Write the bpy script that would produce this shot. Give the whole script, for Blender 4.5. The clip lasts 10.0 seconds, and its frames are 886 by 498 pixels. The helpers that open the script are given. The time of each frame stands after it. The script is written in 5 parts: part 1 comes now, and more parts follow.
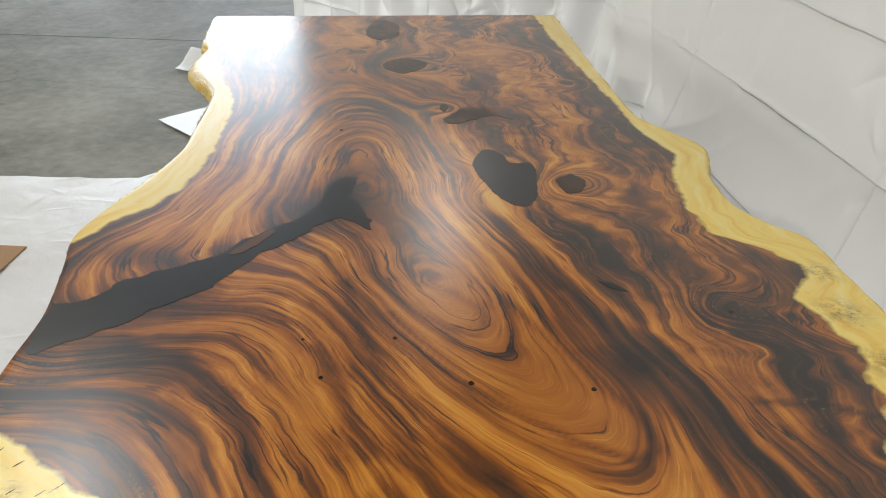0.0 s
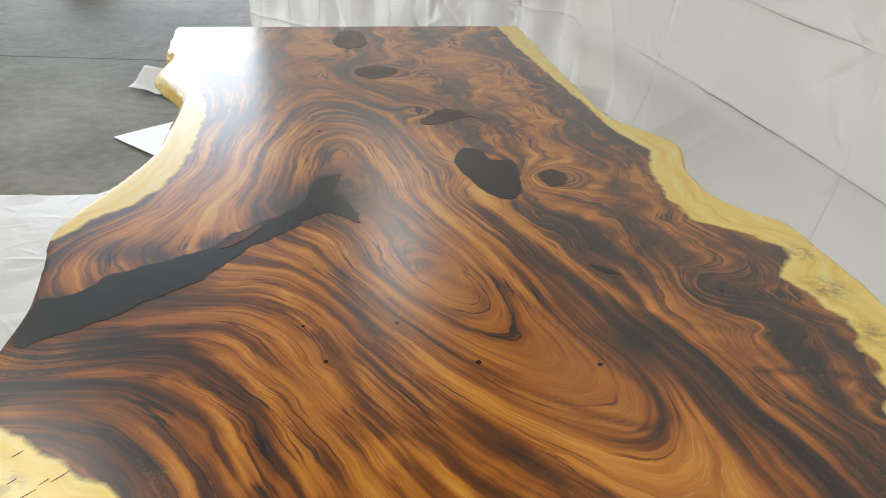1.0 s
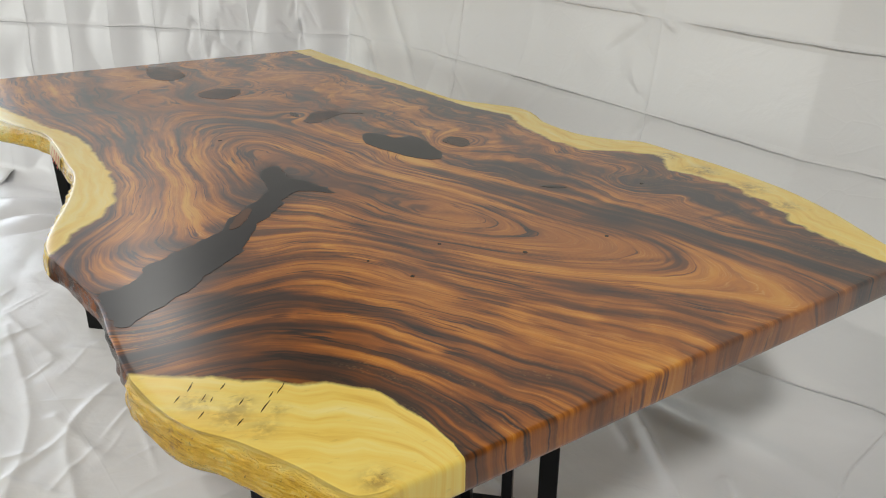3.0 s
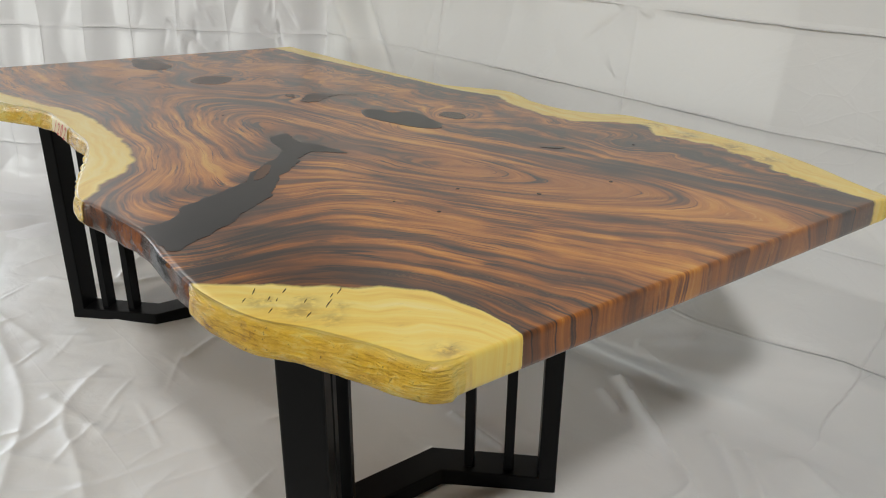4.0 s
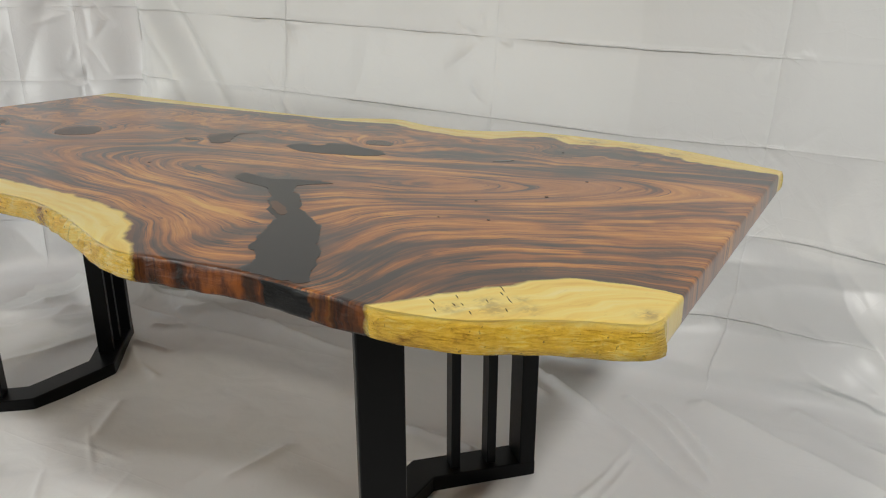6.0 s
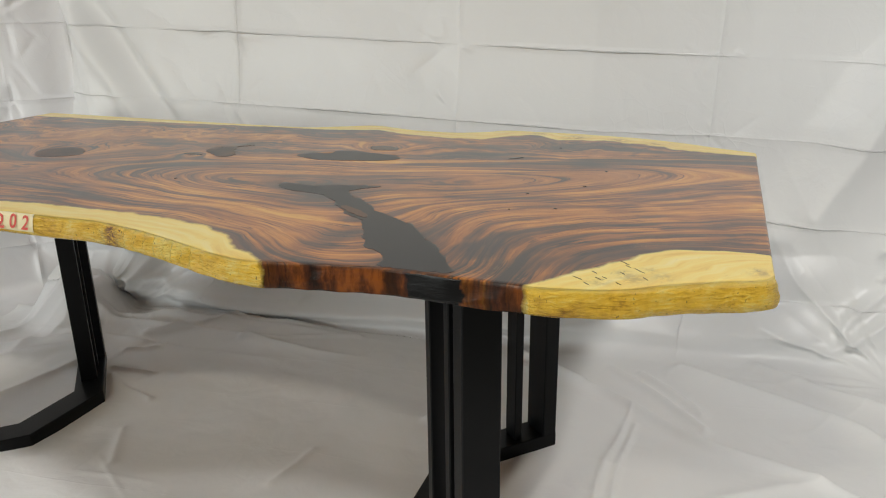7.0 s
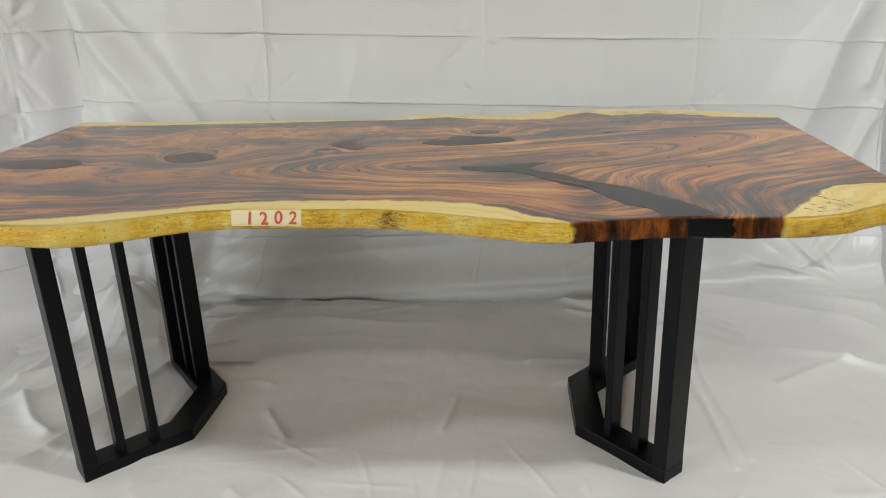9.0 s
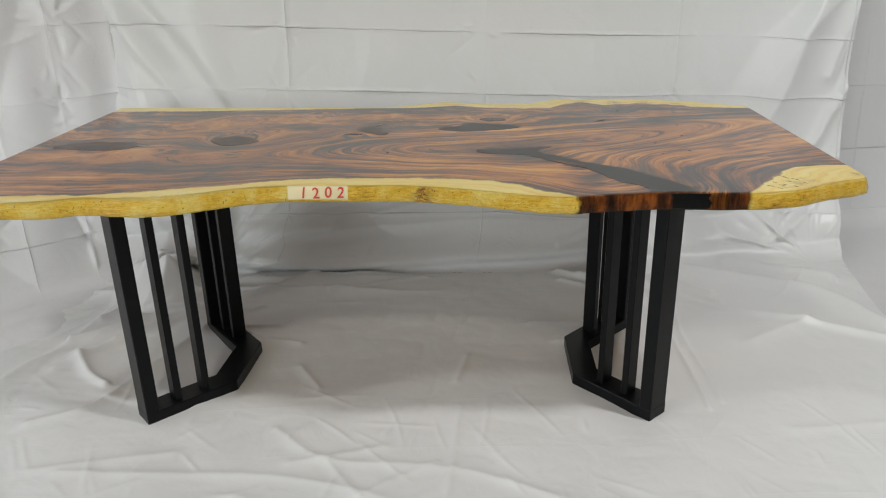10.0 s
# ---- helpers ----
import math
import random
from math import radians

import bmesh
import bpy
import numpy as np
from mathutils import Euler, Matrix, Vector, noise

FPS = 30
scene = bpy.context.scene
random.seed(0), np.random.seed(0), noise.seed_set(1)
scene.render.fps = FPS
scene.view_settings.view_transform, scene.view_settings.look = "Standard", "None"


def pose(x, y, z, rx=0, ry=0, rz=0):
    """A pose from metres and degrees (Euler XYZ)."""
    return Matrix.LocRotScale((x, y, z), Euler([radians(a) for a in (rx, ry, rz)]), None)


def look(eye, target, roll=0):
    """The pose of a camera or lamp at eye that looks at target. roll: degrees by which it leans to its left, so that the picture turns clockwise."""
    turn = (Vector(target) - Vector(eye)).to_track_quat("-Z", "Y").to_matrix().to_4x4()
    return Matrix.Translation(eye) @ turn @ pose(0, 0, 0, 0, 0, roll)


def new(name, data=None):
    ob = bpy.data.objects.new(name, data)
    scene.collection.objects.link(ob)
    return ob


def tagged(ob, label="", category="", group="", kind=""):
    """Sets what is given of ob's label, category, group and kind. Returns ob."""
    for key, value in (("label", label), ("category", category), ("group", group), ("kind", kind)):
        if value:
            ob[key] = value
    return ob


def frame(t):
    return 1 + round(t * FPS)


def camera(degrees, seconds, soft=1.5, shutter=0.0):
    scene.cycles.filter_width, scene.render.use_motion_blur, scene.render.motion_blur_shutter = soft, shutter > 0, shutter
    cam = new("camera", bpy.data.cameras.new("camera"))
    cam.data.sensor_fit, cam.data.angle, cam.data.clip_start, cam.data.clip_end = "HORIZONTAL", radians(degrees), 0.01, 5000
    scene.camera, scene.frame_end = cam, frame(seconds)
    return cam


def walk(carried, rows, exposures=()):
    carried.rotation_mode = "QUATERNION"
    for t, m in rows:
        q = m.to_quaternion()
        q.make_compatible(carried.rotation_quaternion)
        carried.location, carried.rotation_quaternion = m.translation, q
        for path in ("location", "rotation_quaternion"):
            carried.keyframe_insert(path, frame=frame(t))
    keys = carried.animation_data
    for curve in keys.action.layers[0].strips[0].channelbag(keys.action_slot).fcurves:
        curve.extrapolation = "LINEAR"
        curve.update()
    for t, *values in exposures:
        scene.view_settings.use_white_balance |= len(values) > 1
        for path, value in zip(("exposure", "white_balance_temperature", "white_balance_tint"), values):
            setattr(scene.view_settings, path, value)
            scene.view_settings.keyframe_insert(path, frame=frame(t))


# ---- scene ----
cam = camera(61.3, 10.0, soft=1.1)
PATH = [
    (0, (0.008, 0.392, 1.368), (-0.088, 2.123, 0.37), 1.1),
    (0.5, (0.002, 0.378, 1.334), (-0.053, 2.131, 0.374), 1.4),
    (1, (-0.056, 0.363, 1.318), (-0.024, 2.129, 0.38), 1.9),
    (1.5, (-0.16, 0.325, 1.3), (0.067, 2.091, 0.389), 1.4),
    (2, (-0.271, 0.303, 1.265), (0.164, 2.053, 0.401), 0.5),
    (2.5, (-0.416, 0.253, 1.257), (0.207, 1.963, 0.426), -0.1),
    (4, (-0.688, 0.161, 1.131), (0.195, 1.793, 0.386), 0.6),
    (4.5, (-0.726, 0.12, 1.116), (0.162, 1.765, 0.405), 1.0),
    (5, (-0.787, 0.126, 1.114), (0.169, 1.74, 0.419), 1.5),
    (5.5, (-0.933, 0.245, 1.102), (0.281, 1.686, 0.43), 1.2),
    (5.7, (-1.027, 0.315, 1.11), (0.3, 1.657, 0.448), 0.7),
    (7, (-1.457, 0.647, 1.137), (0.202, 1.562, 0.497), -0.8),
    (7.5, (-1.616, 0.854, 1.144), (0.129, 1.601, 0.515), -1.2),
    (8, (-1.763, 1.035, 1.165), (0.033, 1.653, 0.538), -1.7),
    (8.5, (-1.899, 1.185, 1.194), (-0.079, 1.712, 0.554), -1.7),
    (9, (-2.039, 1.326, 1.221), (-0.217, 1.77, 0.525), -1.9),
    (9.5, (-2.181, 1.346, 1.249), (-0.366, 1.78, 0.53), -1.8),
    (10, (-2.345, 1.373, 1.293), (-0.525, 1.757, 0.557), -1.2),
]
walk(cam, [(t, look(eye, target, roll)) for t, eye, target, roll in PATH], [(0.0, 0.0, 6500, 10), (2.5, -0.12, 6500, 10), (5.0, -0.17, 6500, 10), (7.5, 0.0, 6500, 10), (10.0, -0.12, 6300, 10)])

# ---- light ----
world = bpy.data.worlds.new("sky")
world.use_nodes = True
scene.world = world
sky = world.node_tree.nodes.new("ShaderNodeTexSky")
sky.sky_type, sky.sun_disc = "NISHITA", False
sky.sun_elevation, sky.sun_rotation = radians(40), radians(20)
world.node_tree.links.new(sky.outputs[0], world.node_tree.nodes["Background"].inputs[0])
world.node_tree.nodes["Background"].inputs[1].default_value = 0.12


def area_lamp(name, m, sx, sy, watts, colour):
    data = bpy.data.lights.new(name, "AREA")
    data.shape, data.size, data.size_y = "RECTANGLE", sx, sy
    data.energy, data.color = watts, colour
    ob = new(name, data)
    ob.matrix_world = m
    return ob


# daylight through the open north roller door, and the tubes in the ceiling fittings
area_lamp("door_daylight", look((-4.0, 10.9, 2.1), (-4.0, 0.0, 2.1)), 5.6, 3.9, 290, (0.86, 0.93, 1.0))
# low fill for under the table; its side opening is assumed, not seen
area_lamp("side_fill", look((-6.9, 4.2, 1.0), (0.0, 4.2, 1.0)), 2.6, 1.7, 130, (0.97, 1.0, 0.95))
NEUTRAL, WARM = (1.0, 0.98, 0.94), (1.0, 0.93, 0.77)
# unseen fittings: shadows and table glow place the first and third, the rest fill
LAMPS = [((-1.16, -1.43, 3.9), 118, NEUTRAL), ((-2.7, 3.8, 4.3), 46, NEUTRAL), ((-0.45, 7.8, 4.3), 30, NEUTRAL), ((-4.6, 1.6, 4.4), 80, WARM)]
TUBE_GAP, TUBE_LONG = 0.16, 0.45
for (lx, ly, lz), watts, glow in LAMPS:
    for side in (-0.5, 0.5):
        area_lamp("unseen_ceiling_tube", look((lx + side * TUBE_GAP, ly, lz), (lx + side * TUBE_GAP, ly, 0.0)), 0.10, TUBE_LONG, watts / 2, glow)


# ---- materials ----
class Nodes:
    """A small helper for node materials: n(type, inputs..., settings) adds a node, returns it."""

    def __init__(self, name):
        self.mat = bpy.data.materials.new(name)
        self.mat.use_nodes = True
        self.tree = self.mat.node_tree
        self.bsdf = self.tree.nodes["Principled BSDF"]

    def put(self, node, key, value):
        socket = node.inputs[key]
        if isinstance(value, bpy.types.NodeSocket):
            self.tree.links.new(value, socket)
        else:
            socket.default_value = value

    def add(self, kind, **given):
        node = self.tree.nodes.new(kind)
        for key, value in given.items():
            self.put(node, key, value)
        return node

    def math(self, op, a, b=0.0, c=0.0):
        node = self.tree.nodes.new("ShaderNodeMath")
        node.operation = op
        for k, value in enumerate((a, b, c)):
            self.put(node, k, value)
        return node.outputs[0]

    def where(self):
        return self.tree.nodes.new("ShaderNodeTexCoord").outputs["Object"]

    def attr(self, name):
        node = self.tree.nodes.new("ShaderNodeAttribute")
        node.attribute_name = name
        return node.outputs["Fac"]

    def noise(self, vector, scale, detail=4.0, rough=0.55, distortion=0.0):
        node = self.add("ShaderNodeTexNoise", Vector=vector, Scale=scale, Detail=detail, Roughness=rough, Distortion=distortion)
        return node.outputs["Fac"]

    def scaled(self, vector, factors):
        node = self.tree.nodes.new("ShaderNodeVectorMath")
        node.operation = "MULTIPLY"
        self.put(node, 0, vector)
        node.inputs[1].default_value = factors
        return node.outputs[0]

    def join(self, x, y, z):
        node = self.tree.nodes.new("ShaderNodeCombineXYZ")
        for k, value in enumerate((x, y, z)):
            self.put(node, k, value)
        return node.outputs[0]

    def split(self, vector):
        node = self.tree.nodes.new("ShaderNodeSeparateXYZ")
        self.put(node, 0, vector)
        return node.outputs

    def ramp(self, fac, stops):
        node = self.tree.nodes.new("ShaderNodeValToRGB")
        el = node.color_ramp.elements
        while len(el) < len(stops):
            el.new(0.5)
        for e, (at, colour) in zip(el, stops):
            e.position = at
            e.color = (*colour, 1) if isinstance(colour, tuple) else (colour, colour, colour, 1)
        self.put(node, 0, fac)
        return node.outputs[0]

    def mix(self, fac, a, b, blend="MIX"):
        node = self.tree.nodes.new("ShaderNodeMix")
        node.data_type, node.blend_type = "RGBA", blend
        self.put(node, 0, fac)
        for k, value in ((6, a), (7, b)):
            if isinstance(value, tuple):
                value = (*value, 1)
            self.put(node, k, value)
        return node.outputs[2]

    def bump(self, height, strength, distance):
        node = self.add("ShaderNodeBump", Strength=strength, Distance=distance, Height=height)
        self.put(self.bsdf, "Normal", node.outputs[0])

    def set(self, **given):
        for key, value in given.items():
            name = {"colour": "Base Color", "rough": "Roughness", "metal": "Metallic", "coat": "Coat Weight", "coat_rough": "Coat Roughness", "spec": "Specular IOR Level", "sheen": "Sheen Weight", "glow": "Emission Color", "glow_strength": "Emission Strength"}[key]
            if isinstance(value, tuple):
                value = (*value, 1)
            self.put(self.bsdf, name, value)
        return self.mat


def walnut_material():
    """Oiled and lacquered heartwood with a rim of pale sapwood. grain: which growth layer the surface cuts, sap: metres
    into the sapwood, dark: the mineral streaks, rim: how far down the natural edge."""
    n = Nodes("monkeypod_wood")
    p = n.where()
    x, y, z = n.split(p)
    grain, sap, dark, rim, resin, calm, wild, stain = (n.attr(k) for k in ("grain", "sap", "dark", "rim", "resin", "calm", "wild", "stain"))
    wobble = n.math("MULTIPLY", n.math("SUBTRACT", n.noise(p, 5.0, 2.0), 0.5), 0.40)
    ripple = n.math("MULTIPLY", n.math("SUBTRACT", n.noise(p, 15.0, 2.0), 0.5), 0.15)
    fine = n.math("MULTIPLY", n.math("SUBTRACT", n.noise(p, 45.0, 3.0), 0.5), 0.055)
    curl = n.math("MULTIPLY", n.math("MULTIPLY", n.math("SUBTRACT", n.noise(p, 4.8, 2.5, 0.5, 0.9), 0.5), 1.7), wild)
    layer = n.math("ADD", n.math("ADD", grain, n.math("ADD", wobble, curl)), n.math("ADD", ripple, fine))

    def across(freq, drift, detail, rough):
        """Noise that changes fast from layer to layer and slowly along them."""
        return n.noise(n.join(n.math("MULTIPLY", layer, freq), n.math("MULTIPLY", x, drift), n.math("MULTIPLY", y, drift)), 1.0, detail, rough)
    bands = across(1.0, 1.8, 2.5, 0.5)
    mid = across(2.9, 2.6, 3.0, 0.52)
    lines = across(9.5, 3.0, 3.0, 0.62)
    pores = across(48.0, 16.0, 2.0, 0.5)
    plain = n.math("SUBTRACT", 1.0, n.math("MULTIPLY", calm, 0.82))
    # the lines come in clusters; between them the wood is mottled
    cluster = n.math("MULTIPLY", n.ramp(n.noise(p, 5.5, 3.0, 0.6), [(0.40, 0.12), (0.64, 1.0)]), plain)
    mottle = n.noise(p, 9.0, 4.0, 0.55, 1.2)
    clouds = n.noise(p, 7.0, 3.0, 0.55, 2.6)
    tone = n.math("ADD", 0.505, n.math("MULTIPLY", n.math("SUBTRACT", bands, 0.5), n.math("ADD", 0.40, n.math("MULTIPLY", plain, 0.48))))
    tone = n.math("ADD", tone, n.math("MULTIPLY", n.math("MULTIPLY", n.math("SUBTRACT", mid, 0.5), plain), 0.74))
    tone = n.math("ADD", tone, n.math("MULTIPLY", n.math("MULTIPLY", n.math("SUBTRACT", lines, 0.5), cluster), 0.82))
    tone = n.math("ADD", tone, n.math("MULTIPLY", n.math("SUBTRACT", mottle, 0.5), 0.17))
    tone = n.math("ADD", tone, n.math("MULTIPLY", n.math("MULTIPLY", n.math("SUBTRACT", clouds, 0.5), wild), 0.34))
    tone = n.math("ADD", tone, n.math("MULTIPLY", n.math("SUBTRACT", pores, 0.5), 0.09))
    # growth rings: a dark edge that fades on one side
    for freq, size, seed in ((1.9, 0.17, 4.0), (4.7, 0.08, 9.0)):
        ring = n.math("FRACT", n.math("ADD", n.math("MULTIPLY", layer, freq), n.math("MULTIPLY", n.noise(p, seed, 3.0, 0.5), 0.9)))
        shape = n.ramp(ring, [(0.0, 0.0), (0.10, 0.12), (0.45, 0.62), (0.78, 1.0), (0.94, 0.75), (1.0, 0.0)])
        much = n.ramp(n.noise(p, seed * 1.6, 2.0, 0.5), [(0.42, 0.0), (0.60, 1.0)])
        tone = n.math("ADD", tone, n.math("MULTIPLY", n.math("MULTIPLY", n.math("SUBTRACT", shape, 0.60), size), n.math("MULTIPLY", much, plain)))
    # a slow change from patch to patch, and the streaks of dark mineral
    tone = n.math("ADD", tone, n.math("MULTIPLY", n.math("SUBTRACT", n.noise(p, 2.6, 2.0), 0.5), 0.26))
    tone = n.math("ADD", tone, n.math("MULTIPLY", calm, 0.035))
    tone = n.math("SUBTRACT", tone, n.math("MULTIPLY", dark, n.math("MULTIPLY", n.math("ADD", n.math("MULTIPLY", mid, 0.9), 0.12), 0.26)))
    # the curly side is darker
    tone = n.math("SUBTRACT", tone, n.math("MULTIPLY", wild, 0.025))
    # thin dark growth lines
    seam = n.math("ABSOLUTE", n.math("SUBTRACT", across(2.1, 1.6, 3.0, 0.55), 0.5))
    tone = n.math("SUBTRACT", tone, n.math("MULTIPLY", n.ramp(seam, [(0.0, 1.0), (0.018, 0.0)]), n.math("MAXIMUM", 0.0, n.math("MULTIPLY", n.math("SUBTRACT", n.noise(p, 7.0, 2.0), 0.37), 1.2))))
    tone = n.math("ADD", n.math("MULTIPLY", n.math("SUBTRACT", tone, 0.505), 0.86), 0.514)
    heart = n.ramp(tone, [(0.24, (0.020, 0.011, 0.007)), (0.35, (0.060, 0.024, 0.010)), (0.44, (0.155, 0.049, 0.008)), (0.53, (0.360, 0.110, 0.009)), (0.65, (0.590, 0.222, 0.020)), (0.79, (0.740, 0.380, 0.060))])
    streaks = n.noise(n.join(n.math("ADD", n.math("MULTIPLY", sap, 48.0), n.math("MULTIPLY", n.noise(p, 6.0, 3.0), 2.4)), n.math("MULTIPLY", x, 5.0), n.math("MULTIPLY", y, 5.0)), 1.0, 4.0, 0.6)
    pale = n.ramp(streaks, [(0.24, (0.80, 0.48, 0.070)), (0.42, (0.93, 0.66, 0.130)), (0.56, (0.95, 0.74, 0.19)), (0.72, (0.96, 0.80, 0.30))])
    ridges = n.noise(n.scaled(p, (1.0, 1.0, 6.0)), 46.0, 4.0, 0.62, 0.9)
    blotch = n.ramp(n.math("ADD", n.math("MULTIPLY", n.noise(p, 11.0, 5.0, 0.66, 0.6), 0.62), n.math("MULTIPLY", ridges, 0.38)), [(0.33, (0.28, 0.12, 0.010)), (0.405, (0.70, 0.39, 0.026)), (0.49, (0.90, 0.56, 0.050)), (0.60, (0.95, 0.74, 0.19))])
    pale = n.mix(n.math("MULTIPLY", rim, 0.95), pale, blotch)
    border = n.math("ADD", n.math("MULTIPLY", sap, 60.0), n.math("MULTIPLY", n.math("SUBTRACT", n.noise(p, 30.0, 4.0, 0.6, 0.4), 0.5), 1.1))
    in_sap = n.ramp(n.math("ADD", border, 0.5), [(0.25, 0.0), (0.75, 1.0)])
    near_sap = n.ramp(n.math("ADD", n.math("MULTIPLY", sap, 18.0), 1.0), [(0.55, 0.0), (0.98, 1.0)])
    # golden flecks along the layers
    fleck = n.ramp(across(75.0, 22.0, 2.0, 0.5), [(0.56, 0.0), (0.68, 1.0)])
    heart = n.mix(n.math("MULTIPLY", n.math("MULTIPLY", fleck, n.ramp(tone, [(0.50, 0.0), (0.62, 1.0)])), 0.45), heart, (0.70, 0.42, 0.13))
    crest = n.ramp(n.math("ABSOLUTE", n.math("SUBTRACT", across(4.2, 1.6, 3.0, 0.6), 0.56)), [(0.0, 1.0), (0.035, 0.0)])
    speck = n.ramp(n.noise(p, 190.0, 2.0, 0.6), [(0.50, 0.0), (0.62, 1.0)])
    gold = n.math("MULTIPLY", n.math("MULTIPLY", crest, speck), n.ramp(n.noise(p, 6.0, 2.0), [(0.42, 0.0), (0.60, 0.14)]))
    heart = n.mix(gold, heart, (0.72, 0.46, 0.15))
    # the bark side of the heartwood is deep red brown under the resin coat
    heart = n.mix(n.math("MULTIPLY", rim, 0.80), heart, n.ramp(n.noise(n.scaled(p, (1.0, 1.0, 0.25)), 40.0, 4.0, 0.6), [(0.38, (0.010, 0.005, 0.003)), (0.52, (0.085, 0.024, 0.008)), (0.66, (0.260, 0.075, 0.014))]))
    heart = n.mix(n.math("MULTIPLY", near_sap, 0.45), heart, (0.050, 0.022, 0.010))
    colour = n.mix(in_sap, heart, pale)
    # small dark worm marks and checks in the pale rim
    marks = n.noise(n.scaled(p, (1.0, 3.2, 2.0)), 55.0, 2.0, 0.5)
    colour = n.mix(n.math("MULTIPLY", n.ramp(marks, [(0.68, 0.0), (0.74, 1.0)]), n.math("MULTIPLY", in_sap, n.math("ADD", n.math("MULTIPLY", rim, 0.6), n.math("ADD", 0.1, stain)))), colour, (0.10, 0.045, 0.016))
    pits = n.ramp(n.noise(n.scaled(p, (1.0, 1.0, 0.8)), 150.0, 1.0, 0.4), [(0.70, 0.0), (0.75, 1.0)])
    colour = n.mix(n.math("MULTIPLY", pits, n.math("MULTIPLY", in_sap, n.ramp(n.math("ADD", n.math("MULTIPLY", stain, 0.8), n.math("MULTIPLY", rim, n.math("SUBTRACT", n.noise(p, 7.0, 2.0), 0.35))), [(0.15, 0.0), (0.40, 1.0)]))), colour, (0.060, 0.026, 0.010))
    # brown end grain and stains
    blot = n.math("MULTIPLY", stain, n.ramp(n.noise(n.scaled(p, (1.0, 1.0, 3.0)), 70.0, 4.0, 0.65), [(0.38, 0.0), (0.58, 1.0)]))
    colour = n.mix(blot, colour, (0.20, 0.085, 0.026))
    poured = n.ramp(n.math("ADD", resin, n.math("MULTIPLY", n.math("SUBTRACT", n.noise(p, 40.0, 3.0), 0.5), 0.5)), [(0.48, 0.0), (0.56, 1.0)])
    colour = n.mix(poured, colour, (0.006, 0.006, 0.006))
    heart_rim = n.math("MULTIPLY", rim, n.math("SUBTRACT", 1.0, in_sap))
    satin = n.math("ADD", 0.285, n.math("MULTIPLY", n.noise(p, 14.0, 3.0), 0.08))
    gloss = n.math("SUBTRACT", n.math("SUBTRACT", satin, n.math("MULTIPLY", rim, 0.20)), n.math("MULTIPLY", heart_rim, -0.08))
    n.set(colour=colour, coat=n.math("SUBTRACT", 0.66, n.math("MULTIPLY", rim, 0.66)), coat_rough=0.27, rough=gloss, spec=n.math("ADD", 0.36, n.math("MULTIPLY", rim, n.math("SUBTRACT", n.math("MULTIPLY", in_sap, 0.40), 0.26))))
    height = n.math("ADD", n.math("MULTIPLY", ridges, 1.9), n.math("MULTIPLY", n.noise(p, 22.0, 3.0, 0.5), 2.4))
    height = n.math("MULTIPLY", n.math("MULTIPLY", height, rim), n.math("ADD", 0.10, n.math("MULTIPLY", in_sap, 0.90)))
    n.bump(height, 1.0, 0.006)
    return n.mat


def resin_material():
    n = Nodes("black_resin")
    p = n.where()
    n.set(colour=n.mix(n.noise(p, 30.0, 4.0), (0.006, 0.006, 0.007), (0.018, 0.016, 0.015)), rough=0.30, spec=0.60)
    n.bump(n.noise(p, 8.0, 2.0), 0.05, 0.002)
    return n.mat


def smoky_material():
    n = Nodes("smoky_resin")
    p = n.where()
    n.set(colour=n.ramp(n.noise(p, 16.0, 4.0, 0.6, 1.2), [(0.36, (0.014, 0.009, 0.007)), (0.50, (0.044, 0.020, 0.010)), (0.66, (0.130, 0.050, 0.016))]), rough=0.30, spec=0.62)
    return n.mat


def knot_material():
    n = Nodes("dark_knot_wood")
    p = n.where()
    n.set(colour=n.ramp(n.noise(p, 40.0, 4.0, 0.6, 1.0), [(0.35, (0.010, 0.006, 0.004)), (0.65, (0.075, 0.034, 0.015))]), rough=0.22)
    return n.mat


